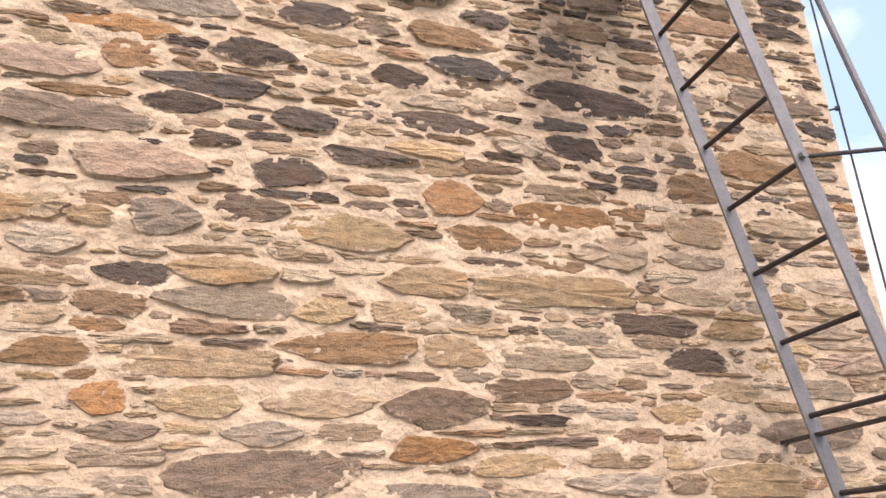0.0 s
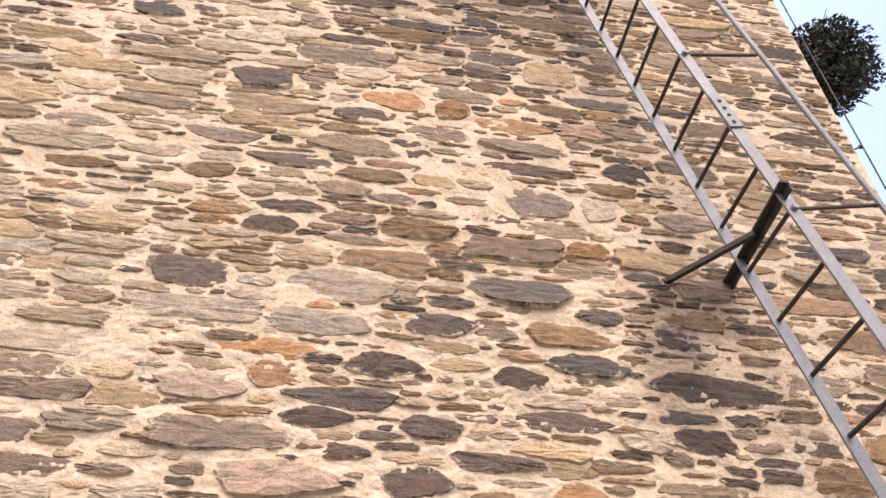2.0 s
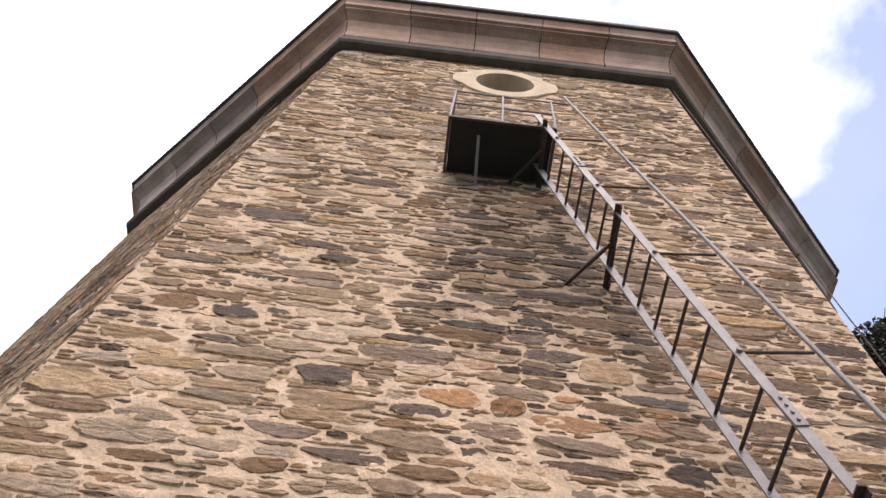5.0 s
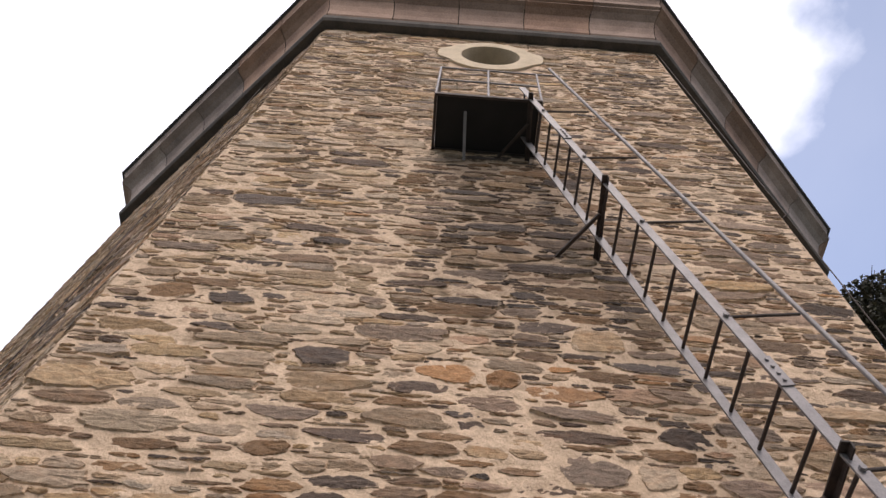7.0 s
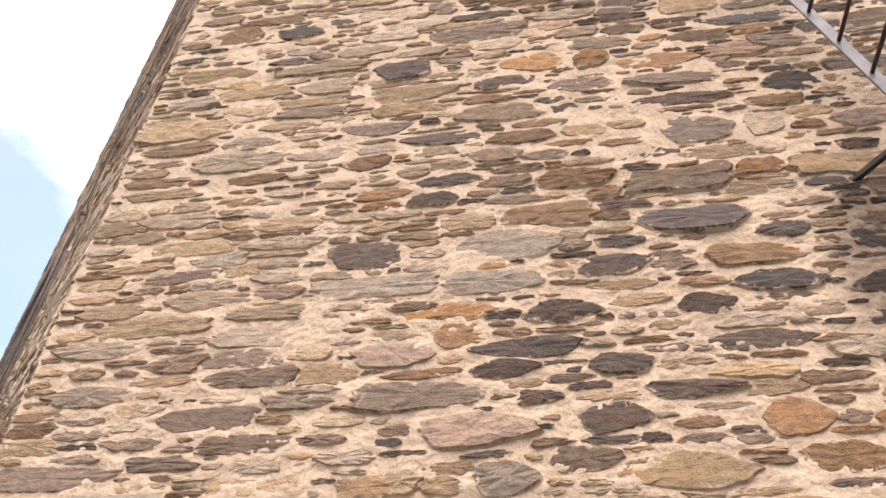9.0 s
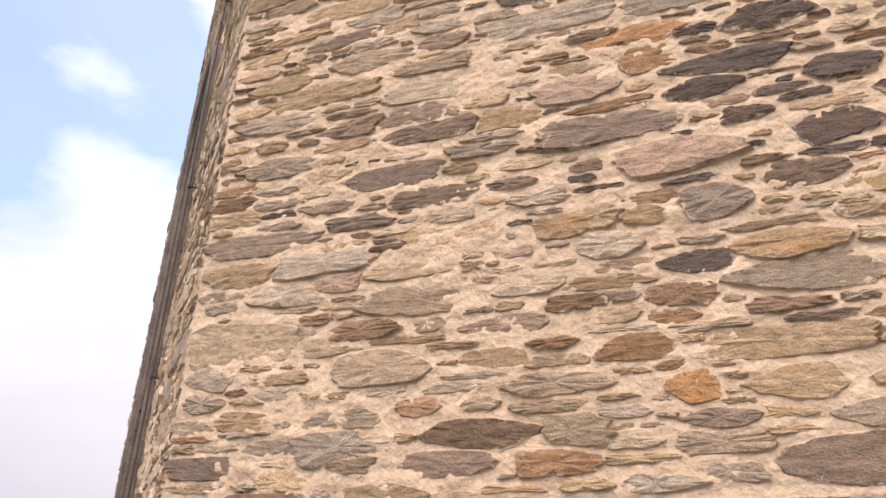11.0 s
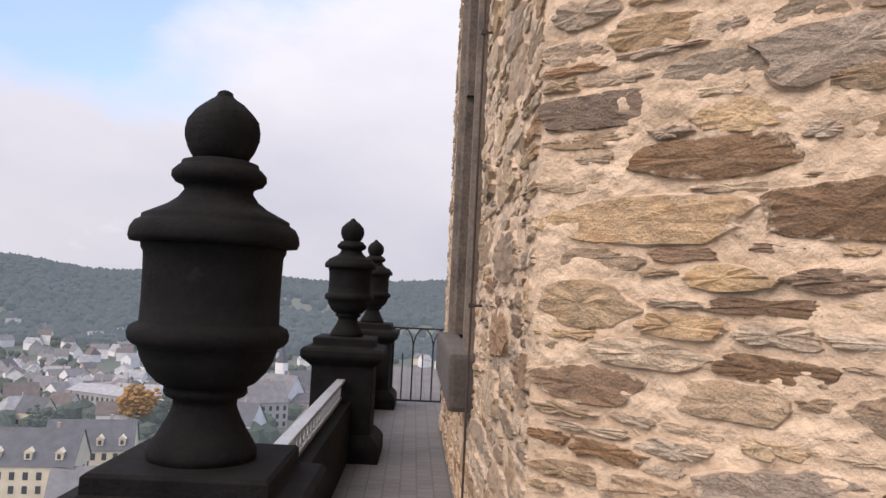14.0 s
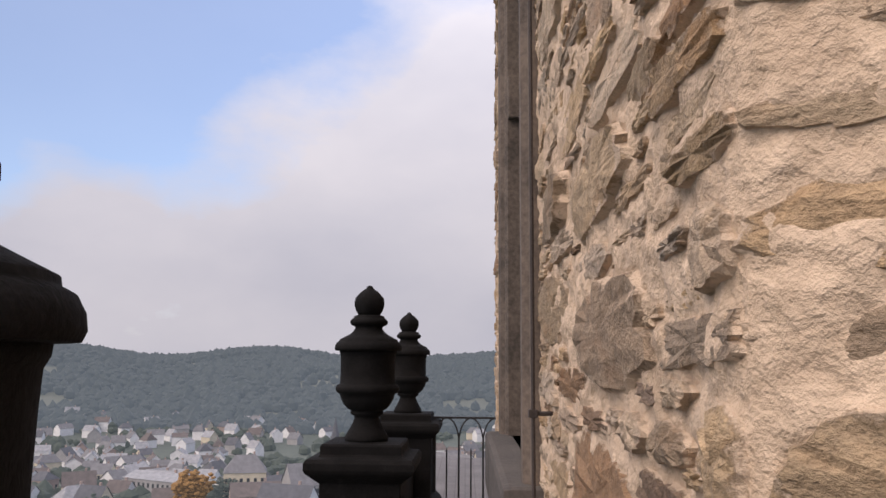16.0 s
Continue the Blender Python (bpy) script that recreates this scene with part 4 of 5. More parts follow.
def house(x, y, z, w, d, h, roof_h, yaw, wall, roof, near=False, hip=False, label=""):
    g = thing("house", pose(x, y, z, 0, 0, yaw), label or "small rendered town house with a pitched roof", "house", "town houses")
    bm = bmesh.new()
    p = [(-w / 2, -d / 2), (w / 2, -d / 2), (w / 2, d / 2), (-w / 2, d / 2)]
    lo = [bm.verts.new((a, b, -4)) for a, b in p]
    hi = [bm.verts.new((a, b, h)) for a, b in p]
    for i in range(4):
        bm.faces.new((lo[i], lo[(i + 1) % 4], hi[(i + 1) % 4], hi[i]))
    ins = w * 0.28 if hip else 0.0
    g0, g1 = bm.verts.new((-w / 2, 0, h + roof_h - 0.15)), bm.verts.new((w / 2, 0, h + roof_h - 0.15))
    if not hip:
        bm.faces.new((hi[3], hi[0], g0))
        bm.faces.new((hi[1], hi[2], g1))
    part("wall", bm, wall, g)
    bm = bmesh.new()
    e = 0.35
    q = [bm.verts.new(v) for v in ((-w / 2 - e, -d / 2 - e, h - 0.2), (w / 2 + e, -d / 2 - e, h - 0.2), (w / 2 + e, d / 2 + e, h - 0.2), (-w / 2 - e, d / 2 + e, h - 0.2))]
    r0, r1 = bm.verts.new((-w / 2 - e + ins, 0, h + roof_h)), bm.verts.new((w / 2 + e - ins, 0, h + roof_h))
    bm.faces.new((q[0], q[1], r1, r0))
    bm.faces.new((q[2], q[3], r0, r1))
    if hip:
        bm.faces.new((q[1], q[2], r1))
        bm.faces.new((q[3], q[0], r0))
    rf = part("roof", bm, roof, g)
    bm = bmesh.new()
    box(bm, -0.4, 0.4, -0.4, 0.4, h + roof_h * 0.6, h + roof_h + 1.0)
    ch = part("chimney", bm, HOUSE_WALL[2], rf)
    ch.location = (w * 0.2, d * 0.1, 0)
    if near:
        bm = bmesh.new()
        box(bm, -0.55, 0.55, -0.04, 0.06, -0.85, 0.85)
        mw = bpy.data.meshes.new("window")
        bm.to_mesh(mw)
        bm.free()
        mw.materials.append(HOUSE_GLASS)
        rows = max(1, int(h // 3))
        for side, length, depth in ((0, w, d), (90, d, w), (180, w, d), (270, d, w)):
            n = max(2, int(length // 2.6))
            for i in range(n):
                for k in range(rows):
                    o = new("window", mw)
                    o.parent = g
                    o.matrix_local = pose(0, 0, 0, 0, 0, side) @ pose(-length / 2 + length * (i + 0.5) / n, -depth / 2 - 0.02, 1.7 + 3.0 * k)
        if near == "dormers":
            bm = bmesh.new()
            box(bm, -0.8, 0.8, -1.2, 1.2, -0.9, 0.7)
            a = [bm.verts.new(v) for v in ((-0.95, -1.35, 0.7), (0.95, -1.35, 0.7), (0, -1.35, 1.6), (-0.95, 1.6, 0.7), (0.95, 1.6, 0.7), (0, 1.6, 1.6))]
            bm.faces.new((a[0], a[1], a[2]))
            bm.faces.new((a[0], a[2], a[5], a[3]))
            bm.faces.new((a[1], a[4], a[5], a[2]))
            md = bpy.data.meshes.new("dormer")
            bm.to_mesh(md)
            bm.free()
            md.materials.append(wall)
            n = max(3, int(w // 5))
            for s in (0, 180):
                for i in range(n):
                    o = new("dormer", md)
                    o.parent = g
                    o.matrix_local = pose(0, 0, 0, 0, 0, s) @ pose(-w / 2 + w * (i + 0.5) / n, -d * 0.36, h + roof_h * 0.28)
                    p2 = new("window", mw)
                    p2.parent = o
                    p2.location = (0, -1.22, -0.1)
                    p2.scale = (0.7, 1, 0.6)
    return g


def town():
    rng = random.Random(21)
    # large houses at the foot of the tower
    for az, r, w, d, h, rh, yaw, wl, rf, lab in (
            (70.5, 150, 15, 10, 8.0, 5.5, 52, 1, 0, "large cream town house with slate roof and dormers"),
            (67.2, 164, 16, 10, 7.5, 5.0, 58, 1, 0, "cream town house with slate roof and dormers"),
            (66.5, 143, 16, 9, 3.5, 4.0, 60, 3, 1, "low grey building with slate roof"),
            (66.3, 255, 22, 11, 8.0, 1.6, 20, 3, 3, "long grey building with a low pale roof"),
            (60.2, 215, 13, 9, 7.0, 3.0, 65, 2, 2, "rose rendered house with brown roof"),
            (60.9, 238, 12, 10, 11.0, 4.5, 60, 1, 1, "tall cream house with a hipped roof"),
            (58.0, 200, 14, 9, 6.0, 5.0, 30, 0, 0, "white house with a steep slate roof"),
            (56.3, 228, 15, 10, 8.0, 5.5, 75, 3, 1, "grey house with a slate roof"),
            (54.8, 252, 13, 10, 8.0, 6.0, 20, 0, 1, "white gabled house with grey roof"),
            (53.0, 275, 14, 10, 8.0, 6.0, 65, 3, 0, "grey gabled house with slate roof"),
            (46.2, 250, 14, 10, 9.0, 5.0, 10, 0, 1, "white gabled house with grey roof"),
            (43.3, 262, 13, 10, 8.0, 6.0, 60, 1, 0, "cream gabled house with slate roof")):
        r, w, d, h, rh = r * 1.34, w * 1.3, d * 1.3, h * 1.25, rh * 1.3
        x, y = polar(az, r)
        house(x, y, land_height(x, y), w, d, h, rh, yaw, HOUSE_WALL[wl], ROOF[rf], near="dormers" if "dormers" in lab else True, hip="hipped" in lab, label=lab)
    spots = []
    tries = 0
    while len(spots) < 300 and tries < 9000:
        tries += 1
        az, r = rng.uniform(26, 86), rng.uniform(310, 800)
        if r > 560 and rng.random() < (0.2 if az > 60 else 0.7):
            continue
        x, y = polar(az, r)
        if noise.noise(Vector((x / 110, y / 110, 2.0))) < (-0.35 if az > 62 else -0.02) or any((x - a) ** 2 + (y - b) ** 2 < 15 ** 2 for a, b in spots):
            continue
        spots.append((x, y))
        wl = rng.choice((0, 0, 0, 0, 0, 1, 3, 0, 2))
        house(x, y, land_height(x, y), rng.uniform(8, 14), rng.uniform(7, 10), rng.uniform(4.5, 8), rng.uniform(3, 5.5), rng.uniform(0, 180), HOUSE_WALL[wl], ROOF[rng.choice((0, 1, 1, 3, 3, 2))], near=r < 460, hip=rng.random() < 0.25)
    # church spire in the valley
    x, y = polar(54.6, 520)
    g = thing("church", pose(x, y, land_height(x, y), 0, 0, 20), "small church tower with a slender green spire", "church")
    bm = bmesh.new()
    box(bm, -3, 3, -3, 3, -4, 17)
    box(bm, 3, 20, -4, 4, -4, 9)
    part("wall", bm, HOUSE_WALL[0], g)
    bm = bmesh.new()
    bmesh.ops.create_cone(bm, cap_ends=True, segments=8, radius1=3.4, radius2=0.05, depth=16, matrix=Matrix.Translation((0, 0, 25)))
    part("spire", bm, ROOF[0], g)
    # trees in autumn colour
    for az, r, s, mat, lab in ((64.3, 305, 8.4, AUTUMN, "round tree in golden autumn leaf"), (62.0, 315, 6.5, TREEGREEN, "yellow-green tree beside the road"), (40.0, 320, 7.5, TREEGREEN, "dark green tree among the houses"), (70.0, 270, 7.0, TREEGREEN, "dark green tree among the houses")):
        x, y = polar(az, r)
        z = land_height(x, y)
        t = thing("tree", Matrix.Translation((x, y, z)), lab, "tree")
        bm = bmesh.new()
        rod(bm, (0, 0, -1), (0, 0, s), 0.4, 8, 0.2)
        for i in range(6):
            a = i * 1.05
            rod(bm, (0, 0, s * 0.5), (math.cos(a) * s * 0.5, math.sin(a) * s * 0.5, s * 1.1), 0.15, 5, 0.04)
        part("trunk", bm, TWIG, t)
        pts = []
        for i in range(260):
            d = Vector((rng.gauss(0, 1), rng.gauss(0, 1), rng.gauss(0, 1))).normalized() * s * rng.uniform(0.45, 1.0) * (0.85 + 0.3 * noise.noise(Vector((i * 0.37, r, 0))))
            pts.append((d.x, d.y, s * 1.15 + d.z * 0.85))
        vs, fs = clump_mesh(rng, pts, s * 0.12, 0.8)
        me = bpy.data.meshes.new("crown")
        me.from_pydata(vs, [], fs)
        me.materials.append(mat)
        o = new("crown", me)
        o.parent = t


town()


# ---- rubble stones of the tower walls ----
CELL = 0.012
LATTICE = np.random.RandomState(77).rand(256, 256) - 0.5


def lattice_noise(u, v, seed=0):
    """Smooth noise of about -0.5 to 0.5, one bump a unit, over arrays."""
    u, v = u + seed * 17.31, v + seed * 5.77
    i, k = np.floor(u).astype(int), np.floor(v).astype(int)
    a, b = u - i, v - k
    a, b = a * a * (3 - 2 * a), b * b * (3 - 2 * b)
    i0, i1, k0, k1 = i % 256, (i + 1) % 256, k % 256, (k + 1) % 256
    return (LATTICE[k0, i0] * (1 - a) + LATTICE[k0, i1] * a) * (1 - b) + (LATTICE[k1, i0] * (1 - a) + LATTICE[k1, i1] * a) * b


def pack(width, z0, z1, seed, given, blocked, pale=False):
    """Stones laid large to small, without overlap: (x, z, w, h, kind)."""
    rng = random.Random(seed)
    nx, nz = int(width / CELL), int((z1 - z0) / CELL)
    grid = np.zeros((nz, nx), bool)
    out = []

    def mark(x, z, w, h, grow):
        i0, i1 = int((x - w / 2 + width / 2 - grow) / CELL), int((x + w / 2 + width / 2 + grow) / CELL) + 1
        k0, k1 = int((z - h / 2 - z0 - grow) / CELL), int((z + h / 2 - z0 + grow) / CELL) + 1
        return max(0, i0), min(nx, i1), max(0, k0), min(nz, k1)

    for x, z, w, h in blocked:
        i0, i1, k0, k1 = mark(x, z, w, h, 0)
        grid[k0:k1, i0:i1] = True

    def put(x, z, w, h, kind, gap):
        i0, i1, k0, k1 = mark(x, z, w, h, 0)
        if i1 <= i0 or k1 <= k0:
            return False
        # rounded footprint, so that neighbours nest
        zz, xx = np.mgrid[k0:k1, i0:i1]
        u = ((xx + 0.5) * CELL - width / 2 - x) / (w / 2 + gap)
        v = ((zz + 0.5) * CELL + z0 - z) / (h / 2 + gap)
        foot = np.abs(u) ** 3.0 + np.abs(v) ** 3.0 <= 1.0
        if (grid[k0:k1, i0:i1] & foot).any():
            return False
        grid[k0:k1, i0:i1] |= foot
        out.append((x, z, w, h, kind))
        return True

    for x, z, w, h, kind in given:
        if not put(x, z, w, h, kind, 0.0):
            out.append((x, z, w * 0.8, h * 0.8, kind))
    area = width * (z1 - z0)

    def kind_at(x, z):
        """Pale large stones low down, browner and darker ones higher up and where water runs."""
        wet = (abs(x - 0.3) < 1.0 and 6.3 < z < 10.2) or (abs(x - 1.2) < 0.3 and 3.3 < z < 4.5)
        low = z < 2.9
        pool = (["buff"] * 8 + ["grey"] * 7 + ["brown"] * 5 + ["orange"] * 2) if low else (["buff"] * 5 + ["grey"] * 5 + ["brown"] * 10 + ["dark"] * 6 + ["orange"] * 2)
        if not low and x < -0.5 + 0.25 * (z - 6):
            pool = ["buff"] * 7 + ["sand"] * 4 + ["grey"] * 6 + ["brown"] * 5 + ["dark"] * 2 + ["orange"]
        if (pale and z < 6) or (z < 2.25 and x < -0.6):
            pool = ["sand"] * 11 + ["buff"] * 8 + ["grey"] * 2 + ["brown"] * 2
        elif low:
            pool = pool + ["sand"] * 6
        if wet and not pale:
            pool = ["grey"] * 4 + ["brown"] * 5 + ["dark"] * 6
        return rng.choice(pool)

    for w0, w1, a0, a1, tries, gap in ((0.36, 0.66, 0.20, 0.32, 14, 0.012), (0.24, 0.44, 0.22, 0.44, 40, 0.010), (0.16, 0.34, 0.18, 0.45, 60, 0.009)):
        for _ in range(int(area * tries)):
            w = rng.uniform(w0, w1)
            h = max(0.03, w * rng.uniform(a0, a1))
            x, z = rng.uniform(-width / 2 + w * 0.47, width / 2 - w * 0.47), rng.uniform(z0 + h / 2, z1 - h / 2)
            put(x, z, w, h, kind_at(x, z), gap)
    # slivers and pinnings grown into the gaps that are left
    cells = np.argwhere(~grid)
    order = np.random.RandomState(seed).permutation(len(cells))
    for q in order:
        k, i = cells[q]
        if grid[k, i]:
            continue
        cap = int(rng.uniform(0.07, 0.34) / CELL)
        row = grid[k]
        i0 = i1 = i
        while i0 > 0 and not row[i0 - 1] and i1 - i0 < cap:
            i0 -= 1
        while i1 < nx - 1 and not row[i1 + 1] and i1 - i0 < cap:
            i1 += 1
        span = i1 - i0 + 1
        if span < 5:
            grid[k, i] = True
            continue
        m0, m1 = i0 + span // 5, i1 - span // 5
        tall = max(2, int(span * rng.uniform(0.16, 0.5)))
        k0 = k1 = k
        up = down = True
        while (up or down) and k1 - k0 + 1 < tall:
            if up:
                if k1 + 1 < nz and not grid[k1 + 1, m0:m1 + 1].any():
                    k1 += 1
                else:
                    up = False
            if down and k1 - k0 + 1 < tall:
                if k0 > 0 and not grid[k0 - 1, m0:m1 + 1].any():
                    k0 -= 1
                else:
                    down = False
        hgt = k1 - k0 + 1
        grid[k0:k1 + 1, i0:i1 + 1] = True
        if hgt < 3:
            continue
        w, h = span * CELL - 0.008, hgt * CELL - 0.005
        x, z = (i0 + i1 + 1) / 2 * CELL - width / 2, (k0 + k1 + 1) / 2 * CELL + z0
        out.append((x, z, w, h, kind_at(x, z)))
    return out


KINDS = list(STONE_COLOURS)
RAYS = 30


def stone_sides(rng):
    """The broken sides of one stone as half-planes (nx, nz, reach): near-level beds, wedged or blunt ends."""
    sides = [(90 + rng.gauss(0, 7), rng.uniform(0.95, 1.12)), (270 + rng.gauss(0, 7), rng.uniform(0.95, 1.12))]
    for end in (0, 180):
        if rng.random() < 0.30:
            sides.append((end + rng.uniform(-20, 20), rng.uniform(0.95, 1.08)))
        else:
            sides.append((end + rng.uniform(10, 62), rng.uniform(0.84, 1.08)))
            sides.append((end - rng.uniform(10, 62), rng.uniform(0.84, 1.08)))
    if rng.random() < 0.5:
        sides.append((rng.uniform(0, 360), rng.uniform(0.82, 1.0)))
    return [(math.cos(radians(a)), math.sin(radians(a)), c) for a, c in sides]


def reach(sides, u, v):
    return sum(np.maximum(0.0, (nx * u + nz * v) / c) ** 9 for nx, nz, c in sides) ** (1 / 9)


def fit_outlines(stones, width, z0, z1, seed, chosen):
    """Each stone grows until it all but meets its neighbours: ragged, interlocking outlines."""
    rng = random.Random(seed)
    nx, nz = int(width / CELL), int((z1 - z0) / CELL)
    best = np.full((nz, nx), 9.0, np.float32)
    label = np.full((nz, nx), -1, np.int32)
    xs, zs = (np.arange(nx) + 0.5) * CELL - width / 2, (np.arange(nz) + 0.5) * CELL + z0
    shapes = []
    for n, (x, z, w, h, kind) in enumerate(stones):
        sides = stone_sides(rng)
        shapes.append(sides)
        gx, gz = w * 0.5 + 0.05, h * 0.5 + 0.04
        i0, i1 = max(0, int((x - gx + width / 2) / CELL)), min(nx, int((x + gx + width / 2) / CELL) + 1)
        k0, k1 = max(0, int((z - gz - z0) / CELL)), min(nz, int((z + gz - z0) / CELL) + 1)
        if i1 <= i0 or k1 <= k0:
            continue
        X, Z = np.meshgrid(xs[i0:i1] - x, zs[k0:k1] - z)
        d = reach(sides, X / (w / 2), Z / (h / 2)) * (1 + 0.35 * lattice_noise(X * 16, Z * 30, n))
        if n < chosen:
            d = d * 0.75
        here = d < best[k0:k1, i0:i1]
        best[k0:k1, i0:i1][here] = d[here]
        label[k0:k1, i0:i1][here] = n
    outlines = []
    angles = 2 * np.pi * np.arange(RAYS) / RAYS
    for n, (x, z, w, h, kind) in enumerate(stones):
        joint = rng.uniform(0.003, 0.015)
        most = rng.uniform(1.0, 1.32)
        if n < chosen:
            joint, most = 0.0, 1.05
        a = angles + np.array([rng.uniform(-0.06, 0.06) for _ in range(RAYS)])
        dx, dz = np.cos(a) * w / 2, np.sin(a) * h / 2
        L = np.hypot(dx, dz)
        ux, uz = dx / L, dz / L
        R = np.minimum(L * 1.3, 1 / reach(shapes[n], ux / (w / 2), uz / (h / 2)))
        ring = []
        for q in range(RAYS):
            cx, cz, r, end = ux[q], uz[q], R[q] * 0.5, R[q] * most
            while r < end:
                i, k = int((x + cx * r + width / 2) / CELL), int((z + cz * r - z0) / CELL)
                if not (0 <= i < nx and 0 <= k < nz) or label[k, i] != n:
                    break
                r += CELL * 0.5
            r = max(R[q] * (0.85 if n < chosen else 0.55), min(r, end) - joint) * rng.uniform(0.94, 1.04)
            ring.append((cx * r, cz * r))
        outlines.append(ring)
    return outlines


def stone_mesh(ring, depth, rng):
    """Vertices of one stone about its centre; out is -y. The face leans and is broken unevenly."""
    split = rng.gauss(0, 0.07)
    tip = rng.gauss(0, 0.03)
    vs = [(x * 1.02, 0.02, z * 1.02) for x, z in ring]
    vs += [(x, depth * (-0.25 + rng.uniform(-0.25, 0.25)), z) for x, z in ring]
    vs += [(x * 0.955, depth * (-0.88 + rng.uniform(-0.2, 0.2)) + split * z + tip * x, z * 0.90) for x, z in ring]
    vs += [(x * 0.5, depth * (-1.0 + rng.uniform(-0.22, 0.22)) + split * z * 0.5 + tip * x * 0.5, z * 0.5) for x, z in ring[::2]]
    vs.append((0, -depth, 0))
    return vs


STONE_FACES = []
for _k in (0, 1):
    for _i in range(RAYS):
        _j = (_i + 1) % RAYS
        STONE_FACES.append((_k * RAYS + _i, _k * RAYS + _j, (_k + 1) * RAYS + _j, (_k + 1) * RAYS + _i))
for _i in range(RAYS // 2):
    _j = (_i + 1) % (RAYS // 2)
    _b, _t = 2 * RAYS, 3 * RAYS
    STONE_FACES.append((_b + 2 * _i, _b + 2 * _i + 1, _t + _i))
    STONE_FACES.append((_b + 2 * _i + 1, _b + (2 * _i + 2) % RAYS, _t + _j, _t + _i))
    STONE_FACES.append((_t + _i, _t + _j, _t + RAYS // 2))
STONE_RIM = [1.0] * (2 * RAYS) + [0.66] * RAYS + [0.16] * (RAYS // 2) + [0.0]


def lay(wall, stones, near, seed, chosen, width=SIDE):
    """near(x, z) picks the stretch whose stones are objects of their own; the rest is one mesh."""
    rng = random.Random(seed)
    outlines = fit_outlines(stones, width, 0.0, TOP, seed, chosen)
    V, F, MI, RIM = [], [], [], []
    base = 0
    count = 0
    for (x, z, w, h, kind), ring in zip(stones, outlines):
        depth = min(0.024, 0.013 + 0.06 * h) * rng.uniform(0.65, 1.45)
        vs = stone_mesh(ring, depth, rng)
        if near(x, z) and count < 300 and h > 0.03:
            me = bpy.data.meshes.new("stone")
            me.from_pydata(vs, [], STONE_FACES)
            me.materials.append(STONE_PIECE[kind])
            me.attributes.new("rim", "FLOAT", "POINT").data.foreach_set("value", STONE_RIM)
            o = new("stone", me)
            o.parent = wall
            o.location = (x, 0, z)
            count += 1
            continue
        V += [(x + a, b, z + c) for a, b, c in vs]
        F += [tuple(base + i for i in f) for f in STONE_FACES]
        MI += [KINDS.index(kind)] * len(STONE_FACES)
        base += len(vs)
        RIM += STONE_RIM
    me = bpy.data.meshes.new("rubble_stones")
    me.from_pydata(V, [], F)
    for k in KINDS:
        me.materials.append(STONE[k])
    me.polygons.foreach_set("material_index", MI)
    me.attributes.new("rim", "FLOAT", "POINT").data.foreach_set("value", RIM)
    o = new("rubble_stones", me)
    o.parent = wall
    tagged(o, "flat rubble stones in buff, grey, brown, slate and rust", kind="stuff")
    return count


# stones that stand out, centre x and z, width and height
DARK = [(-0.11, 3.17, 0.3, 0.15), (-0.06, 3.45, 0.31, 0.13), (-0.48, 3.56, 0.45, 0.12), (1.41, 3.78, 0.68, 0.19), (0.0, 4.04, 0.32, 0.15), (-0.3, 3.76, 0.32, 0.15), (-0.59, 3.45, 0.3, 0.1), (1.62, 2.58, 0.48, 0.1),
        (1.83, 2.43, 0.34, 0.11), (0.99, 2.13, 0.34, 0.05), (-0.68, 2.66, 0.26, 0.1), (1.29, 3.48, 0.27, 0.16), (1.3, 4.08, 0.35, 0.13), (0.4, 3.75, 0.27, 0.13), (0.25, 3.29, 0.38, 0.09), (-2.05, 6.2, 0.3, 0.1),
        (0.46, 4.31, 0.57, 0.18), (-1.3, 4.23, 0.42, 0.18), (1.19, 5.38, 0.3, 0.19), (-2.05, 6.59, 0.37, 0.2), (-0.9, 5.17, 0.48, 0.13), (-0.94, 4.63, 0.3, 0.13), (-1.21, 5.93, 0.36, 0.2)]
GREY = [(-0.35, 2.7, 0.36, 0.13), (-0.58, 2.91, 0.27, 0.15), (-0.42, 2.32, 0.57, 0.12), (0.4, 2.57, 0.32, 0.1), (1.43, 2.92, 0.37, 0.18), (0.62, 2.41, 0.28, 0.13), (1.95, 3.09, 0.37, 0.17), (1.32, 1.97, 0.38, 0.07),
        (-2.17, 2.01, 0.52, 0.18), (-1.99, 2.33, 0.49, 0.16), (-1.7, 1.64, 0.43, 0.17), (-1.99, 1.2, 0.36, 0.12), (-2.3, 0.98, 0.39, 0.15), (-1.63, 1.79, 0.19, 0.07), (-0.56, 4.23, 0.52, 0.2),
        (0.78, 6.38, 0.37, 0.26), (-0.56, 5.36, 0.5, 0.16), (-2.19, 3.99, 0.43, 0.11), (-1.17, 2.89, 0.3, 0.12)]
SAND = [(-2.85, 1.4, 0.29, 0.14), (-1.05, 2.91, 0.26, 0.14), (-1.01, 2.77, 0.3, 0.12), (0.16, 2.91, 0.49, 0.18), (0.07, 2.55, 0.21, 0.12), (-0.39, 2.17, 0.32, 0.13), (-2.72, 2.5, 0.56, 0.2), (-1.75, 1.39, 0.37, 0.11), (-2.66, 1.28, 0.34, 0.08),
        (-1.66, 1.16, 0.27, 0.09), (-2.45, 1.48, 0.23, 0.07), (-2.39, 4.4, 0.51, 0.11)]
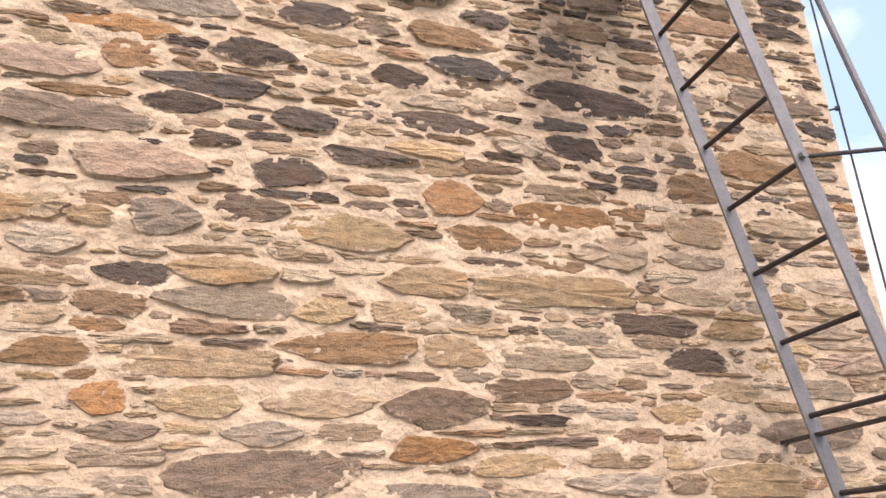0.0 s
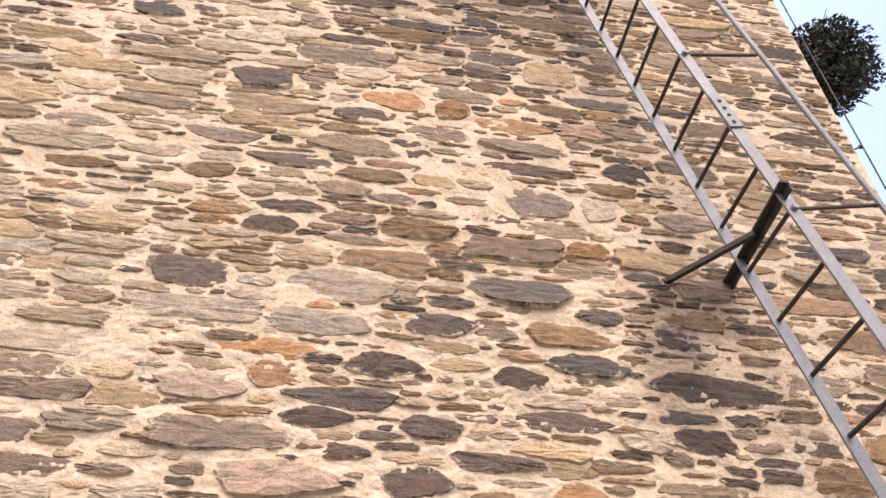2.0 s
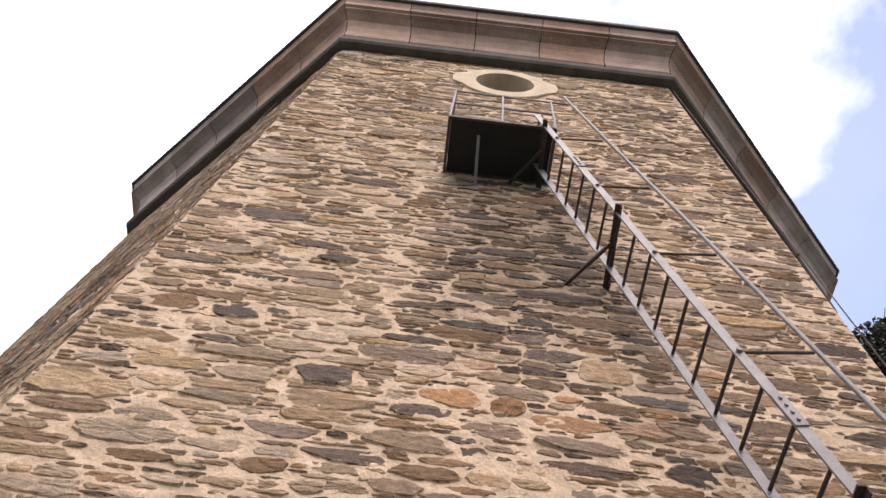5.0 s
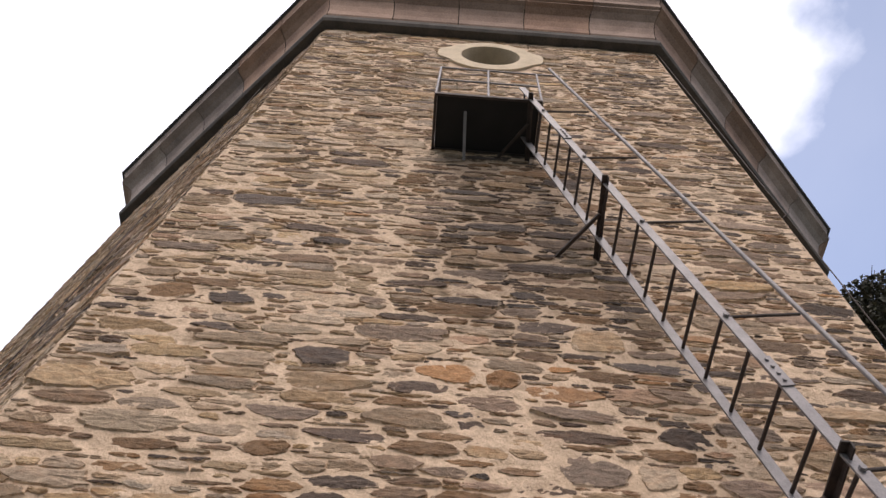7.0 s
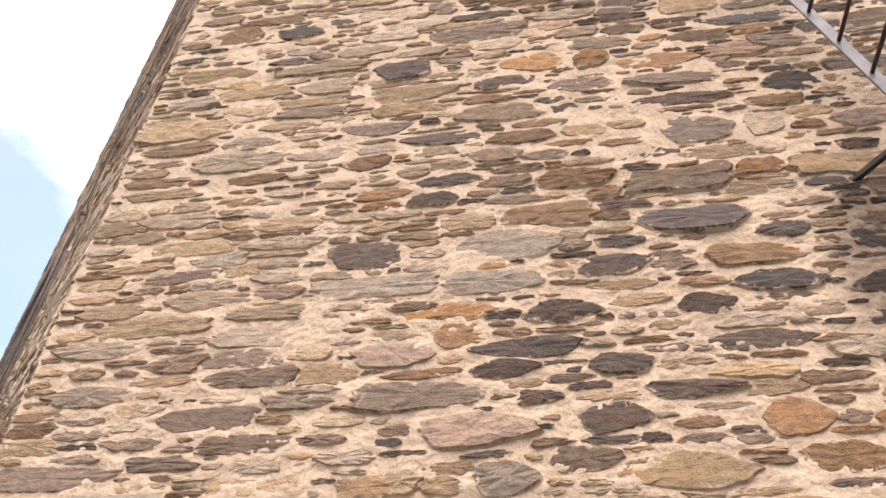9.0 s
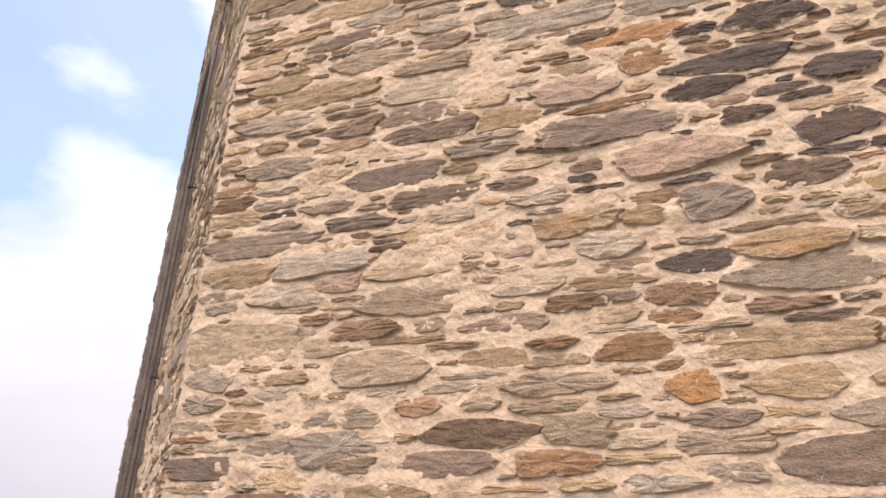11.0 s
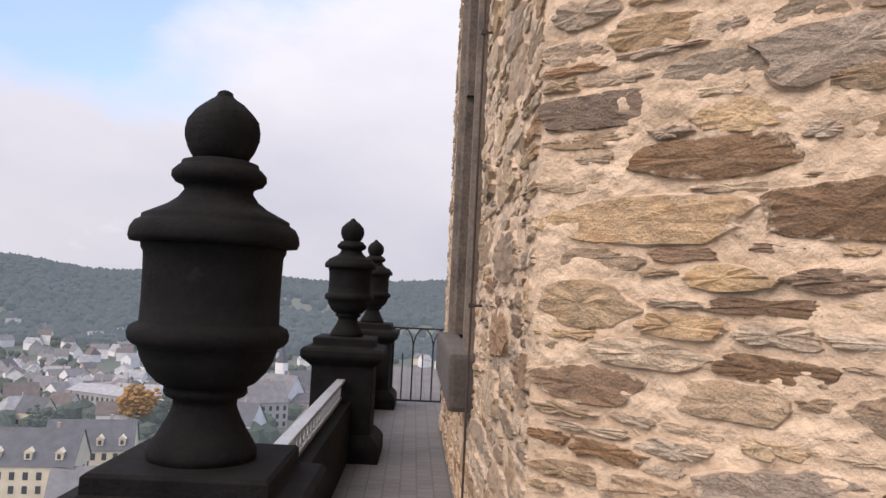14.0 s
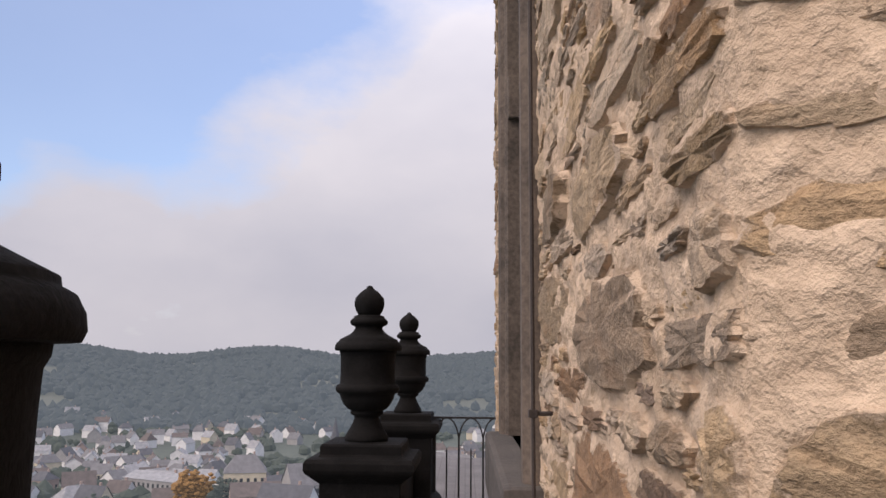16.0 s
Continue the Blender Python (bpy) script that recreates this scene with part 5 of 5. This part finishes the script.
BROWN = [(-2.8, 1.94, 0.4, 0.1), (0.17, 2.4, 0.53, 0.14), (0.54, 2.17, 0.4, 0.17), (-0.94, 2.34, 0.29, 0.11), (-0.24, 2.98, 0.31, 0.12), (-0.78, 2.45, 0.19, 0.06), (-0.67, 2.06, 0.27, 0.07), (1.6, 2.5, 0.24, 0.07), (1.98, 3.32, 0.35, 0.15),
         (2.41, 3.5, 0.55, 0.18), (-1.56, 2.04, 0.46, 0.13), (-2.16, 1.64, 0.37, 0.14), (-2.48, 1.78, 0.48, 0.1), (-2.83, 1.18, 0.31, 0.11), (-2.11, 2.51, 0.4, 0.09), (-2.18, 1.48, 0.27, 0.06), (-0.15, 4.7, 0.5, 0.15),
         (0.59, 5.03, 0.42, 0.24), (-2.54, 6.61, 0.45, 0.21), (-1.37, 4.99, 0.28, 0.14), (-0.58, 4.96, 0.3, 0.12), (-1.35, 5.32, 0.42, 0.13), (-2.7, 3.0, 0.6, 0.12), (-1.78, 3.13, 0.43, 0.1)]
BUFF = [(-0.32, 2.57, 0.48, 0.14), (1.12, 2.71, 0.73, 0.15), (1.0, 3.46, 0.33, 0.16), (1.68, 2.17, 0.28, 0.1), (-1.95, 1.8, 0.42, 0.15), (-2.71, 1.63, 0.58, 0.12), (-2.42, 1.18, 0.25, 0.1), (-2.86, 2.34, 0.27, 0.12),
        (-2.66, 2.14, 0.31, 0.09), (0.96, 5.01, 0.24, 0.19)]
ORANGE = [(-0.73, 3.14, 0.49, 0.18), (-1.1, 3.56, 0.38, 0.15), (-0.79, 3.66, 0.29, 0.16), (0.63, 3.13, 0.29, 0.19), (1.21, 3.08, 0.48, 0.15), (0.52, 2.0, 0.32, 0.1), (-0.74, 2.17, 0.17, 0.13), (-0.84, 3.8, 0.56, 0.18),
          (-1.7, 1.93, 0.49, 0.11), (-1.71, 1.04, 0.44, 0.16), (-1.82, 2.16, 0.21, 0.08), (-0.30, 5.86, 0.40, 0.20), (0.05, 5.82, 0.24, 0.18), (0.44, 5.73, 0.51, 0.15), (0.92, 5.76, 0.49, 0.17), (1.5, 4.98, 0.35, 0.16), (-1.25, 1.92, 0.32, 0.1)]


def mortar_face(wall, x0, x1, z0, z1, cell, blocked, seed):
    """The uneven mortar between and over the stones: a lumpy skin in front of the wall."""
    nx, nz = int((x1 - x0) / cell), int((z1 - z0) / cell)
    X, Z = np.meshgrid(np.linspace(x0, x1, nx + 1), np.linspace(z0, z1, nz + 1))
    d = 0.0086 + 0.010 * lattice_noise(X * 2.5, Z * 2.5, seed) + 0.013 * lattice_noise(X * 9, Z * 19, seed + 1) + 0.012 * lattice_noise(X * 24, Z * 40, seed + 2) + 0.007 * lattice_noise(X * 62, Z * 85, seed + 3)
    edge = np.clip((HALF - np.abs(X)) / 0.03, 0, 1)
    Y = -(0.004 + (np.maximum(0.001, d) - 0.004) * edge)
    vs = np.stack((X, Y, Z), -1).reshape(-1, 3).tolist()
    keep = np.ones((nz, nx), bool)
    XC, ZC = (X[:-1, :-1] + X[1:, 1:]) / 2, (Z[:-1, :-1] + Z[1:, 1:]) / 2
    for bx, bz, bw, bh in blocked:
        keep &= ~((np.abs(XC - bx) < bw / 2) & (np.abs(ZC - bz) < bh / 2))
    a = (np.arange(nz)[:, None] * (nx + 1) + np.arange(nx)[None, :])[keep]
    fs = np.stack((a, a + 1, a + nx + 2, a + nx + 1), -1).tolist()
    me = bpy.data.meshes.new("mortar_face")
    me.from_pydata(vs, [], fs)
    me.materials.append(MORTAR)
    me.polygons.foreach_set("use_smooth", [True] * len(fs))
    o = new("mortar_face", me)
    o.parent = wall
    tagged(o, "lumpy sand-coloured lime mortar")


GIVEN = [(*s, kind) for kind, group in (("dark", DARK), ("orange", ORANGE), ("grey", GREY), ("sand", SAND), ("brown", BROWN), ("buff", BUFF)) for s in group]

front_stones = pack(SIDE, 0.0, TOP, 7, GIVEN, [(0.0, 14.72, 1.35, 1.75)])
lay(walls["wall_front"], front_stones, lambda x, z: x < -0.9 and 0.75 < z < 3.4, 1, len(GIVEN))
# corner stones show on both facets
corner_rng = random.Random(31)
QUOINS = []
for x, z, w, h, kind in front_stones:
    if x - w / 2 < -HALF + 0.06 and h > 0.05:
        wq = corner_rng.uniform(0.12, 0.34)
        QUOINS.append((HALF - wq / 2 + 0.006, z, wq, h, kind))
left_stones = pack(SIDE, 0.0, TOP, 8, QUOINS, [((WX0 + WX1) / 2, (WZ0 + WZ1) / 2 - 0.05, WX1 - WX0 + 0.5, WZ1 - WZ0 + 0.62)], pale=True)
lay(walls["wall_left"], left_stones, lambda x, z: x > HALF - 2.2 and 0.7 < z < 3.1, 2, 0)

OVAL_ROOM = [(0.0, 14.72, 1.4, 1.8)]
TALL_ROOM = [((WX0 + WX1) / 2, (WZ0 + WZ1) / 2 - 0.05, WX1 - WX0 + 0.4, WZ1 - WZ0 + 0.62)]
mortar_face(walls["wall_front"], -HALF - 0.0017, 1.4, 0.6, 4.6, 0.0095, [], 1)
mortar_face(walls["wall_front"], -HALF - 0.0017, 1.4, 0.0, 0.6, 0.03, [], 1)
mortar_face(walls["wall_front"], 1.4, HALF, 0.0, 4.6, 0.016, [], 1)
mortar_face(walls["wall_front"], -HALF - 0.0017, HALF, 4.6, TOP, 0.022, OVAL_ROOM, 1)
mortar_face(walls["wall_left"], HALF - 2.1, HALF + 0.0017, 0.0, 4.6, 0.011, TALL_ROOM, 4)
mortar_face(walls["wall_left"], HALF - 2.1, HALF + 0.0017, 4.6, TOP, 0.04, TALL_ROOM, 4)
mortar_face(walls["wall_left"], -HALF, HALF - 2.1, 0.0, TOP, 0.05, TALL_ROOM, 4)


# ---- small iron hooks in the front wall ----
def wall_hook(x, z):
    g = thing("wall_hook", Matrix.Translation((x, 0, z)), "small rusty iron hook set in the mortar joint", "hook", "wall hooks")
    bm = bmesh.new()
    tube(bm, [(0, 0.03, 0.0), (0, -0.03, 0.0), (0.003, -0.042, 0.008), (0.004, -0.044, 0.022)], 0.004, 8)
    part("shank", bm, RUST, g)


wall_hook(-1.874, 1.358)
wall_hook(-1.392, 1.403)
